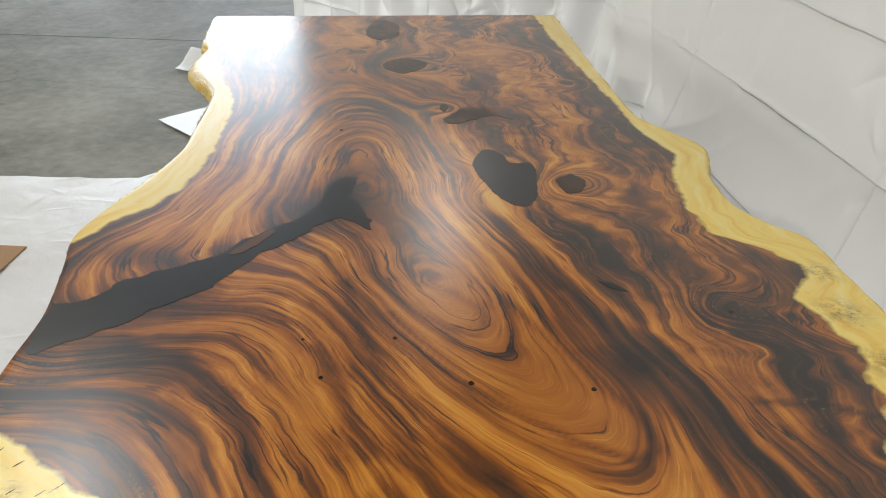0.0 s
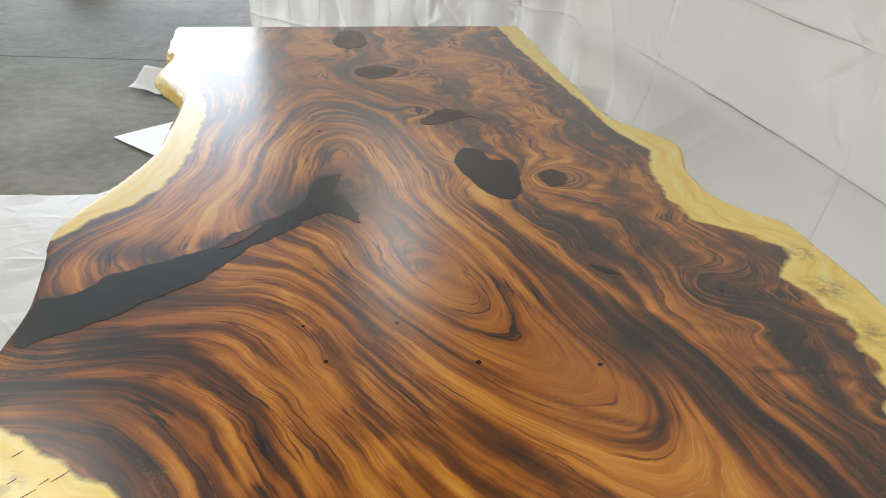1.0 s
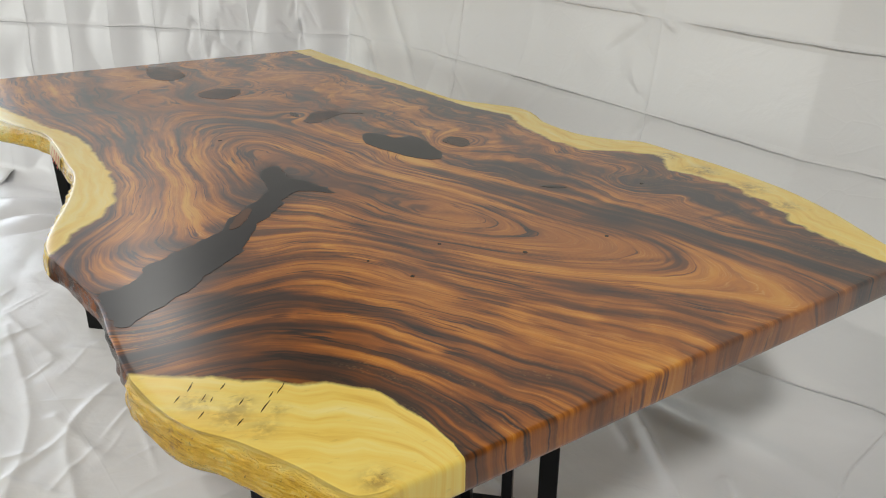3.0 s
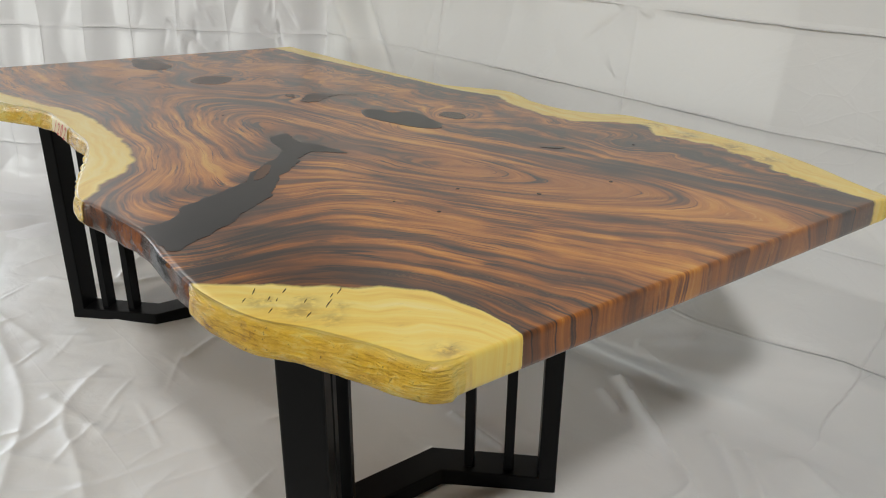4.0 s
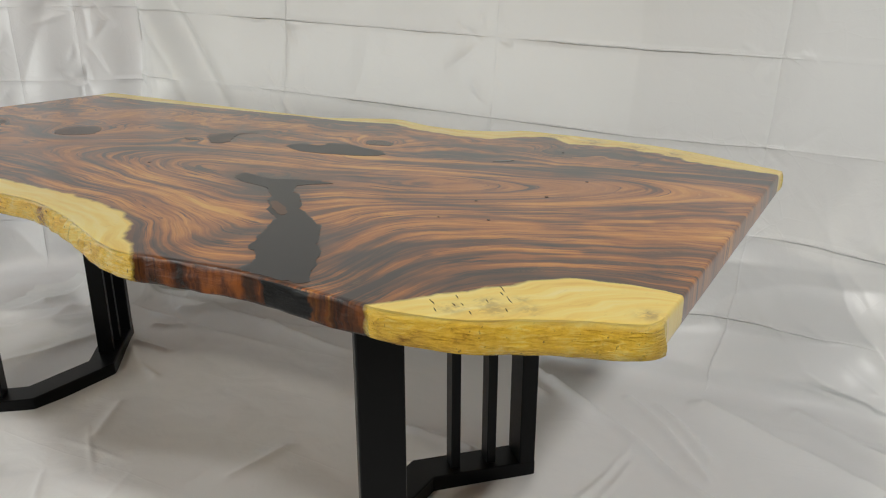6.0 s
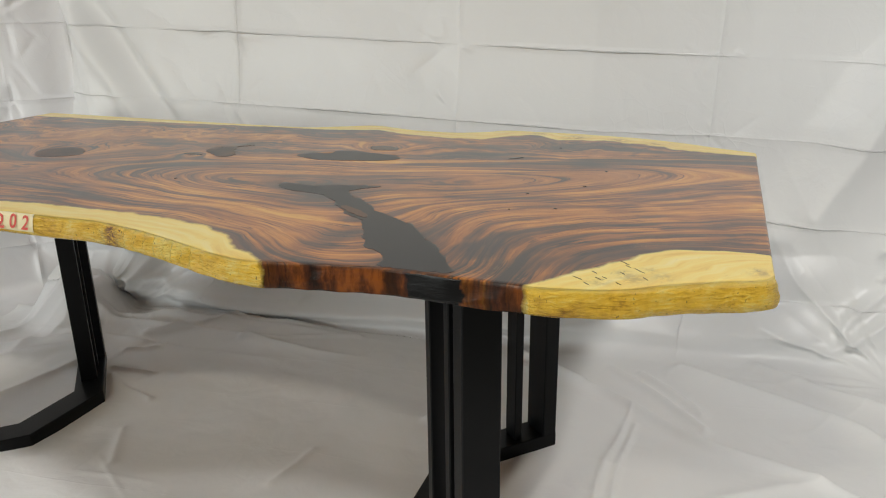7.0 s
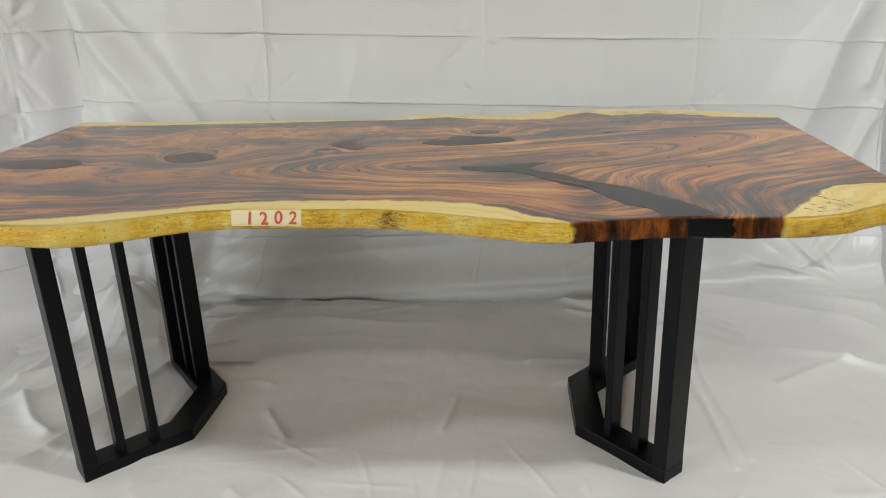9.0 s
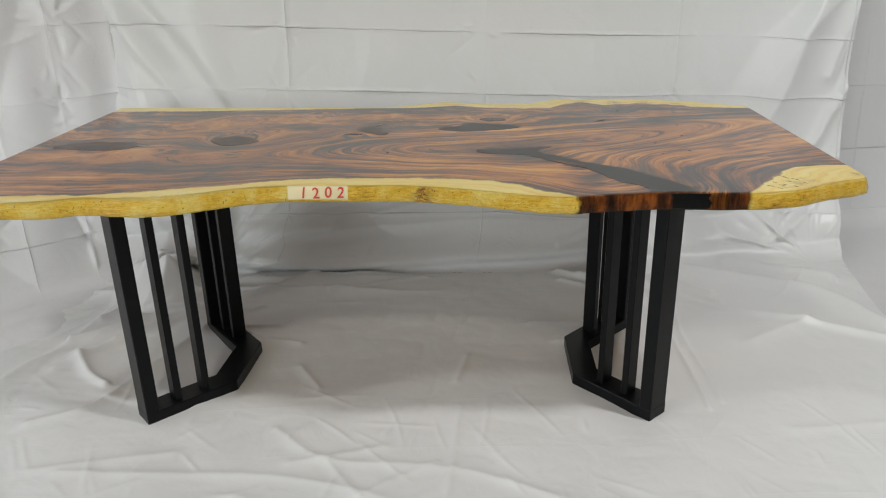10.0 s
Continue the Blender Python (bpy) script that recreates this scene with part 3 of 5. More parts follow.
streak(0.045, 0.8, (-0.546, 1.058), (-0.478, 1.033), (-0.440, 0.985), (-0.36, 0.955))
streak(0.022, 0.9, (-0.478, 1.123), (-0.432, 1.119))
streak(0.024, 0.9, (0.459, 1.475), (0.508, 1.411))
streak(0.006, 0.9, (0.354, 1.113), (0.395, 1.111), (0.444, 1.109), (0.499, 1.093))
streak(0.007, 0.7, (0.40, 1.17), (0.43, 1.11), (0.44, 1.06))
streak(0.035, 0.7, (-0.25, 1.66), (-0.305, 1.563))
streak(0.007, 0.6, (-0.075, 1.341), (-0.024, 1.318), (0.012, 1.280), (0.024, 1.238), (0.010, 1.221), (-0.033, 1.233), (-0.081, 1.268), (-0.142, 1.338))
streak(0.007, 0.7, (0.043, 1.313), (0.113, 1.211), (0.172, 1.124), (0.208, 1.070), (0.222, 1.020), (0.191, 1.000), (0.127, 1.026), (0.066, 1.065), (0.008, 1.107), (-0.055, 1.177), (-0.112, 1.259))
streak(0.014, 0.6, (-0.409, 1.224), (-0.322, 1.242), (-0.254, 1.209), (-0.197, 1.134), (-0.161, 1.068), (-0.127, 0.990), (-0.085, 0.909), (-0.03, 0.80))
streak(0.015, 0.6, (-0.461, 1.161), (-0.358, 1.128), (-0.288, 1.074), (-0.247, 1.005), (-0.213, 0.929), (-0.18, 0.82))
streak(0.018, 0.6, (-0.412, 1.048), (-0.357, 1.040), (-0.314, 1.003), (-0.282, 0.951), (-0.256, 0.897), (-0.23, 0.77))
streak(0.010, 0.8, (-0.193, 1.335), (-0.148, 1.214), (-0.103, 1.114), (-0.054, 1.061), (0.009, 0.995), (0.074, 0.921), (0.12, 0.83))
streak(0.012, 0.7, (-0.202, 1.171), (-0.152, 1.112), (-0.124, 1.028), (-0.076, 0.941), (0.00, 0.80))
streak(0.022, 0.6, (-0.132, 0.981), (-0.147, 1.008))
streak(0.010, -0.9, (-0.426, 1.162), (-0.358, 1.152), (-0.298, 1.113), (-0.242, 1.044), (-0.198, 0.962), (-0.168, 0.896))
streak(0.010, -0.9, (-0.361, 1.071), (-0.313, 1.042), (-0.267, 0.986), (-0.232, 0.913))
streak(0.010, -0.8, (-0.351, 1.295), (-0.286, 1.298), (-0.211, 1.232), (-0.163, 1.148), (-0.119, 1.048), (-0.058, 0.958), (-0.018, 0.900))
streak(0.009, -0.9, (-0.264, 1.267), (-0.215, 1.184), (-0.187, 1.111), (-0.149, 1.027), (-0.099, 0.940))
streak(0.012, -0.7, (-0.089, 0.974), (-0.052, 0.945), (-0.013, 0.896), (0.06, 0.80))
streak(0.018, 0.9, (-0.644, 2.385), (-0.572, 2.375), (-0.530, 2.355))
streak(0.022, 0.8, (-0.648, 2.654), (-0.671, 2.588))
streak(0.055, 0.9, (-0.58, 1.17), (-0.48, 1.26), (-0.39, 1.36), (-0.30, 1.48), (-0.25, 1.60))
streak(0.050, 0.7, (-0.29, 2.47), (-0.17, 2.47))
streak(0.055, 0.7, (-0.37, 2.98), (-0.31, 2.76))
streak(0.035, 0.7, (-0.08, 2.05), (0.06, 2.09))
streak(0.030, 0.6, (0.10, 2.9), (0.19, 2.5), (0.26, 2.2))
streak(0.015, 0.4, (-0.62, 2.45), (-0.56, 2.15), (-0.50, 1.90), (-0.50, 1.70))
RINGS = [(-0.185, 1.11, 0.015, 0.14), (0.18, 1.72, 0.06, -1.6), (-0.23, 2.48, 0.09, -1.2), (-0.34, 2.87, 0.07, 1.0), (-0.09, 2.13, 0.05, 1.2), (0.05, 1.75, 0.09, 1.3), (0.36, 1.31, 0.06, -1.0), (0.24, 2.35, 0.06, 1.0), (0.10, 2.60, 0.12, 1.1)]


CALM = [(-0.06, 1.31, 0.07, 0.11, 1.1), (-0.15, 1.45, 0.05, 0.10, 0.7), (0.09, 1.12, 0.09, 0.12, 1.0), (0.15, 1.06, 0.06, 0.05, 0.7), (-0.01, 2.62, 0.12, 0.16, 0.8), (-0.19, 1.02, 0.05, 0.08, 0.8), (-0.18, 1.62, 0.05, 0.14, 0.7), (0.09, 2.30, 0.05, 0.08, 0.6), (-0.45, 2.65, 0.28, 0.30, 0.45), (-0.20, 2.25, 0.20, 0.15, 0.3), (0.36, 1.40, 0.10, 0.12, 0.4)]


STAINS = [(-0.460, 0.905, 0.012, 0.45), (-0.430, 0.875, 0.010, 0.45), (-0.507, 0.925, 0.016, 0.5), (-0.476, 0.885, 0.018, 0.5), (-0.450, 0.850, 0.014, 0.45), (-0.372, 0.732, 0.014, 0.7), (0.535, 1.32, 0.03, 0.7), (0.545, 1.20, 0.028, 0.6), (0.53, 1.10, 0.022, 0.6), (0.545, 1.43, 0.025, 0.6)]


def dress_slab(ob, xy, rim, resin, ends, stain):
    """Writes the wood's figure onto the mesh: growth layer, sapwood, mineral streaks."""
    grain = spline_field(GUIDES)(xy)
    for cx, cy, r, k in RINGS:
        grain = grain + k * np.exp(-((xy[:, 0] - cx) ** 2 + (xy[:, 1] - cy) ** 2) / r ** 2)
    grain = grain + 0.06 * fractal(xy[:, 0] * 7, xy[:, 1] * 7, 11, 3)
    sap = np.interp(xy[:, 1], *zip(*SAP_LEFT)) - xy[:, 0]
    sap = np.maximum(sap, np.interp(xy[:, 0], *zip(*SAP_NEAR)) - xy[:, 1])
    sap = np.maximum(sap, xy[:, 0] - np.interp(xy[:, 1], *zip(*SAP_RIGHT)))
    sap = sap + 0.0035 * fractal(xy[:, 0] * 22, xy[:, 1] * 22, 31, 2)
    ragged = np.clip((xy[:, 0] - 0.25) / 0.1, 0, 1) * np.clip((1.75 - xy[:, 1]) / 0.15, 0, 1)
    sap = sap + 0.009 * ragged * fractal(xy[:, 0] * 26 + xy[:, 1] * 14, xy[:, 1] * 30, 37, 2)
    dark = np.zeros(len(xy))
    for width, k, line in STREAKS:
        dark = dark + k * np.exp(-(along(line, xy) / width) ** 2)
    dark = dark + 0.45 * ends
    calm = np.minimum(1.0, sum(np.exp(-(((xy[:, 0] - cx) / rx) ** 2 + ((xy[:, 1] - cy) / ry) ** 2)) * amp for cx, cy, rx, ry, amp in CALM)) + ends
    wild = 1 / (1 + np.exp(-(xy[:, 0] - np.interp(xy[:, 1], (0.8, 1.0, 1.4, 1.6, 2.1, 3.0), (0.50, 0.38, 0.18, 0.05, -0.05, -0.25))) / 0.03))
    for key, values in (("wild", wild), ("stain", stain), ("calm", calm), ("grain", grain), ("sap", sap), ("dark", dark), ("rim", rim), ("resin", resin)):
        layer = ob.data.attributes.new(key, "FLOAT", "POINT")
        layer.data.foreach_set("value", np.ascontiguousarray(values, dtype=np.float32))


LIVE_STEPS = [(0.002, 0.0004), (0.004, 0.0015), (0.006, 0.0035), (0.0075, 0.0065), (0.009, 0.012), (0.0105, 0.019), (0.0115, 0.026), (0.0115, 0.032), (0.009, 0.039), (0.002, THICK)]
SAWN_STEPS = [(0.001, 0.0002), (0.002, 0.0006), (0.0035, 0.0018), (0.0045, 0.004), (0.005, 0.008), (0.005, 0.016), (0.005, 0.026), (0.005, 0.036), (0.004, 0.041), (0.001, THICK)]


def slab_profile(live, wave):
    """Steps (out, down) from the top's border to the underside's, for a natural edge or a sawn end."""
    return [(live * a * (1 + 0.45 * wave) + (1 - live) * c, live * b + (1 - live) * d) for (a, b), (c, d) in zip(LIVE_STEPS, SAWN_STEPS)]


def build_slab(table):
    nu, nv = 320, 150
    v = np.linspace(0, 1, nv + 1)
    grid = LEFT[:, None, :] * (1 - v)[None, :, None] + RIGHT[:, None, :] * v[None, :, None]
    top = grid.reshape(-1, 2)
    index = np.arange((nu + 1) * (nv + 1)).reshape(nu + 1, nv + 1)
    border = np.concatenate([index[0, :-1], index[:-1, -1], index[-1, :0:-1], index[:0:-1, 0]])
    b = top[border]
    m = len(b)
    is_live = np.array([0.0] * nv + [1.0] * nu + [0.0] * nv + [1.0] * nu)
    # blend the edge treatment round the corners
    kernel = np.ones(7) / 7
    live = np.convolve(np.concatenate([is_live[-3:], is_live, is_live[:3]]), kernel, "valid")
    tangent = np.roll(b, -2, axis=0) - np.roll(b, 2, axis=0)
    normal = np.stack([tangent[:, 1], -tangent[:, 0]], axis=1)
    normal /= np.linalg.norm(normal, axis=1)[:, None]
    pad = np.concatenate([normal[-2:], normal, normal[:2]])
    normal = sum(pad[k:k + m] for k in range(5))
    normal /= np.linalg.norm(normal, axis=1)[:, None]
    # knobs and hollows along the natural edges
    wave = fractal(b[:, 0] * 6 + 3, b[:, 1] * 6, 5, 3)
    taped = (b[:, 0] < -0.1) * np.exp(-((b[:, 1] - 2.045) / 0.12) ** 6)
    wave = wave * (1 - taped)
    verts = [np.column_stack([top, np.full(len(top), TOP)])]
    stain = [sum(a * np.exp(-((top[:, 0] - x) ** 2 + (top[:, 1] - y) ** 2) / r ** 2) for x, y, r, a in STAINS)]
    xy, rim, resin, ends = [top], [np.zeros(len(top))], [np.zeros(len(top))], [np.zeros(len(top))]
    profiles = [slab_profile(l, w) for l, w in zip(live, wave)]
    rings = [border]
    start = len(top)
    pour = np.exp(-((b[:, 1] - 1.145) / 0.055) ** 2) * (b[:, 0] < 0)
    left = (b[:, 0] < -0.1) & (live > 0.5)
    ribs = 0.005 * left * np.exp(-((b[:, 1] - 1.65) / 0.12) ** 4) * np.sin(b[:, 1] * 225 + 2 * value_noise(b[:, 1] * 9, b[:, 1] * 0, 3))
    ribs = ribs + 0.0025 * live * fractal(b[:, 1] * 24, b[:, 0] * 24, 15, 2)
    flare = 0.030 * left * np.exp(-((b[:, 1] - 2.42) / 0.27) ** 4) * (0.7 + 0.3 * np.sin(b[:, 1] * 19))
    flare = flare + 0.010 * left * np.exp(-((b[:, 1] - 0.76) / 0.10) ** 2)
    under = 0.003 * left * np.exp(-((b[:, 1] - 1.20) / 0.20) ** 8)
    spot = left * np.exp(-((b[:, 1] - 1.785) / 0.026) ** 2) + 0.9 * left * (b[:, 1] > 2.93)
    for k in range(len(profiles[0])):
        out = np.array([p[k][0] for p in profiles]) * (1 - 0.65 * (under > 0.0015))
        down = np.array([p[k][1] for p in profiles])
        rough = 0.0025 * live * value_noise(b[:, 1] * 40 + k * 0.7, b[:, 0] * 40 + k, 77) * (k > 1)
        side = np.sin(math.pi * min(1.0, k / 8))
        rough = (rough + ribs * side + flare * min(1.0, k / 6)) * (1 - taped) - under * min(1.0, max(0, k - 3) / 6)
        pos = b + normal * (out + rough)[:, None]
        verts.append(np.column_stack([pos, TOP - down]))
        xy.append(pos)
        ends.append((1 - live) * 0.75 * min(1.0, k / 4))
        stain.append(spot * min(1.0, k / 3))
        rim.append(live * min(1.0, k / 3))
        resin.append(pour if k > 1 else np.zeros(m))
        rings.append(np.arange(start, start + m))
        start += m
    inner = index[1:-1, 1:-1].ravel()
    bottom = {int(i): start + j for j, i in enumerate(inner)}
    verts.append(np.column_stack([top[inner], np.full(len(inner), TOP - THICK)]))
    xy.append(top[inner]), rim.append(np.zeros(len(inner))), resin.append(np.zeros(len(inner))), ends.append(np.zeros(len(inner))), stain.append(np.zeros(len(inner)))
    bottom.update({int(i): int(j) for i, j in zip(border, rings[-1])})
    faces = []
    for i in range(nu):
        for j in range(nv):
            q = (int(index[i, j]), int(index[i, j + 1]), int(index[i + 1, j + 1]), int(index[i + 1, j]))
            faces.append(q)
            faces.append(tuple(bottom[k] for k in reversed(q)))
    for r0, r1 in zip(rings[:-1], rings[1:]):
        for k in range(m):
            k2 = (k + 1) % m
            faces.append((int(r0[k2]), int(r0[k]), int(r1[k]), int(r1[k2])))
    verts = np.vstack(verts) - np.array(TABLE)
    slab = mesh_object("tabletop", verts, faces, WOOD, table, smooth=True)
    tagged(slab, "live-edge slab of figured brown wood with pale yellow sapwood rim and satin lacquer")
    dress_slab(slab, np.vstack(xy), np.concatenate(rim), np.concatenate(resin), np.concatenate(ends), np.concatenate(stain))
    return slab


def inlay(name, outline, material, slab, count=90, lift=0.0005, label="", ragged=0.0025):
    """A filled hollow, flush with the top: outline on the top, sunk a few millimetres into the wood."""
    c = smooth_curve(outline, count, closed=True)
    c = c + ragged * np.stack([fractal(c[:, 0] * 60, c[:, 1] * 60, 3, 2), fractal(c[:, 0] * 60, c[:, 1] * 60, 9, 2)], axis=1)
    bm = bmesh.new()
    ring = [bm.verts.new((x - TABLE.x, y - TABLE.y, TOP + lift)) for x, y in c]
    low = [bm.verts.new((x - TABLE.x, y - TABLE.y, TOP - 0.004)) for x, y in c]
    face = bm.faces.new(ring)
    if face.normal.z < 0:
        face.normal_flip()
    bm.normal_update()
    for k in range(len(ring)):
        bm.faces.new((ring[k], low[k], low[(k + 1) % len(ring)], ring[(k + 1) % len(ring)]))
    bmesh.ops.recalc_face_normals(bm, faces=bm.faces)
    bmesh.ops.triangulate(bm, faces=[f for f in bm.faces if len(f.verts) > 4])
    return part(name, bm, material, slab, label)


def build_inlays(slab):
    black = "black poured resin filling a hollow in the slab"
    inlay("resin_fill", [(-0.566, 1.120), (-0.582, 1.165), (-0.590, 1.215), (-0.588, 1.240), (-0.566, 1.246), (-0.540, 1.262), (-0.530, 1.296), (-0.500, 1.323), (-0.445, 1.362), (-0.402, 1.392), (-0.385, 1.436), (-0.352, 1.479), (-0.304, 1.535), (-0.281, 1.590), (-0.282, 1.650), (-0.267, 1.702), (-0.234, 1.710), (-0.233, 1.631), (-0.205, 1.589), (-0.187, 1.545), (-0.179, 1.503), (-0.206, 1.515), (-0.245, 1.536), (-0.290, 1.470), (-0.337, 1.408), (-0.364, 1.350), (-0.392, 1.290), (-0.430, 1.252), (-0.468, 1.212), (-0.502, 1.174), (-0.540, 1.148)], RESIN, slab, 260, label=black, ragged=0.005)
    inlay("wood_island", [(-0.385, 1.400), (-0.372, 1.440), (-0.347, 1.480), (-0.335, 1.476), (-0.350, 1.440), (-0.368, 1.405)], ISLAND, slab, 40, 0.001, "sliver of wood left standing in the resin")
    inlay("resin_fill", [(-0.012, 1.796), (0.0, 1.857), (0.018, 1.878), (0.048, 1.856), (0.065, 1.81), (0.105, 1.814), (0.115, 1.74), (0.107, 1.638), (0.077, 1.615), (0.047, 1.644), (0.015, 1.703)], RESIN, slab, 110, label=black)
    inlay("knot", [(0.152, 1.735), (0.182, 1.765), (0.209, 1.736), (0.196, 1.689), (0.169, 1.681)], KNOT, slab, 50)
    inlay("resin_fill", [(-0.289, 2.474), (-0.238, 2.551), (-0.164, 2.507), (-0.182, 2.437), (-0.237, 2.403)], SMOKY, slab, 160, label=black, ragged=0.006)
    inlay("resin_fill", [(-0.393, 2.834), (-0.382, 3.0), (-0.321, 2.988), (-0.282, 2.834), (-0.315, 2.757), (-0.364, 2.765)], SMOKY, slab, 160, label=black, ragged=0.006)
    inlay("resin_fill", [(-0.089, 2.046), (-0.072, 2.095), (-0.033, 2.148), (0.011, 2.132), (0.076, 2.072), (0.036, 2.087), (-0.004, 2.075), (-0.036, 2.041), (-0.074, 2.021)], SMOKY, slab, 160, label=black, ragged=0.006)
    inlay("knot", [(-0.104, 2.132), (-0.095, 2.162), (-0.082, 2.134), (-0.091, 2.104)], KNOT, slab, 30)
    inlay("crack_fill", [(0.190, 1.374), (0.212, 1.368), (0.232, 1.346), (0.21, 1.352)], RESIN, slab, 30, ragged=0.001)
    # slanting drying checks in the pale corner
    for x, y, size, turn in ((-0.507, 0.956, 0.030, 62), (-0.475, 0.942, 0.022, 60), (-0.418, 0.913, 0.034, 58), (-0.440, 0.886, 0.040, 52), (-0.497, 0.930, 0.020, 62), (-0.462, 0.905, 0.018, 55), (-0.470, 0.870, 0.022, 50), (-0.430, 0.905, 0.020, 55), (-0.523, 0.938, 0.022, 58), (-0.504, 0.899, 0.020, 56), (-0.489, 0.922, 0.014, 60)):
        a = Vector((math.cos(radians(turn)), math.sin(radians(turn)))) * size * 0.30
        b = Vector((-a.y, a.x)).normalized() * 0.0006
        inlay("drying_check", [(x - a.x, y - a.y), (x + b.x, y + b.y), (x + a.x, y + a.y), (x - b.x, y - b.y)], KNOT, slab, 24, ragged=0.0008)
    for x, y, r in ((0.006, 1.116, 0.0038), (0.158, 1.117, 0.0034), (0.374, 1.304, 0.0035), (-0.312, 1.958, 0.004), (-0.10, 1.20, 0.003), (-0.222, 1.186, 0.0022), (-0.182, 1.110, 0.003)):
        inlay("pin_knot", [(x - r, y), (x, y + 1.3 * r), (x + 1.2 * r, y), (x, y - r)], KNOT, slab, 14, ragged=0.0005)


def leg_base(table, centre, turn):
    """A base of flat tube: two splayed arms joined by a short middle run, a wide post at each end, two slim bars in each arm."""
    height, wide, deep = TOP - THICK - 0.001, 0.08, 0.04
    base = tagged(new("leg_base"), "black powder-coated steel base of flat tube with slim upright bars")
    base.parent = table
    base.matrix_basis = Matrix.Translation(Vector((*centre, 0.0)) - TABLE) @ pose(0, 0, 0, 0, 0, turn)
    half, reach, back = 0.125, 0.330, 0.197
    # the rail's outer line, in plan; its inner line lies the tube's width nearer the slab's end
    outer = [Vector((-reach, -back)), Vector((-half, 0)), Vector((half, 0)), Vector((reach, -back))]
    arm = (outer[0] - outer[1]).normalized()
    square = Vector((-arm.y, arm.x)) if arm.x * arm.y < 0 else Vector((arm.y, -arm.x))
    if square.y > 0:
        square = -square
    lean = math.tan(math.atan2(back, reach - half) / 2) * wide
    inner = [outer[0] + square * wide, Vector((-half + lean, -wide)), Vector((half - lean, -wide)), Vector((-(outer[0] + square * wide).x, (outer[0] + square * wide).y))]

    def rail(name, z0, z1, parent):
        bm = bmesh.new()
        rows = []
        for z in (z0, z1):
            rows.append([bm.verts.new((*p, z)) for p in outer + inner[::-1]])
        lo, hi = rows
        for a, b, c, d in ((0, 1, 6, 7), (1, 2, 5, 6), (2, 3, 4, 5)):
            bm.faces.new([hi[k] for k in (a, b, c, d)])
            bm.faces.new([lo[k] for k in (d, c, b, a)])
        for k in range(8):
            bm.faces.new((lo[k], lo[(k + 1) % 8], hi[(k + 1) % 8], hi[k]))
        bmesh.ops.recalc_face_normals(bm, faces=bm.faces)
        sharp = [e for e in bm.edges if len(e.link_faces) == 2 and e.calc_face_angle(0) > 0.3]
        bmesh.ops.bevel(bm, geom=sharp, offset=0.003, segments=2, affect="EDGES", profile=0.5)
        return part(name, bm, STEEL, parent)

    rail("foot_rail", FOOT, FOOT + deep, base)
    rail("top_rail", height - deep, height, base)
    mid = (height + FOOT) / 2
    tall = height - FOOT - 2 * deep
    for side in (-1, 1):
        run = Vector((arm.x * -side, arm.y))
        across = Vector((square.x * -side, square.y))
        corner = Vector((outer[0].x * -side, outer[0].y))
        elbow = Vector((-half * -side, 0.0))
        turn_z = math.degrees(math.atan2(run.y, run.x))
        at = corner - run * (deep / 2) + across * (wide / 2)
        part("post", box_bm(deep - 0.001, wide - 0.001, height - FOOT - 0.0005, pose(at.x, at.y, mid, 0, 0, turn_z), 0.004, 2), STEEL, base)
        for f in (0.32, 0.63):
            at = elbow + (corner - elbow) * f + across * (wide / 2)
            part("bar", box_bm(0.022, 0.045, tall, pose(at.x, at.y, mid, 0, 0, turn_z), 0.002, 1), STEEL, base)
    return base


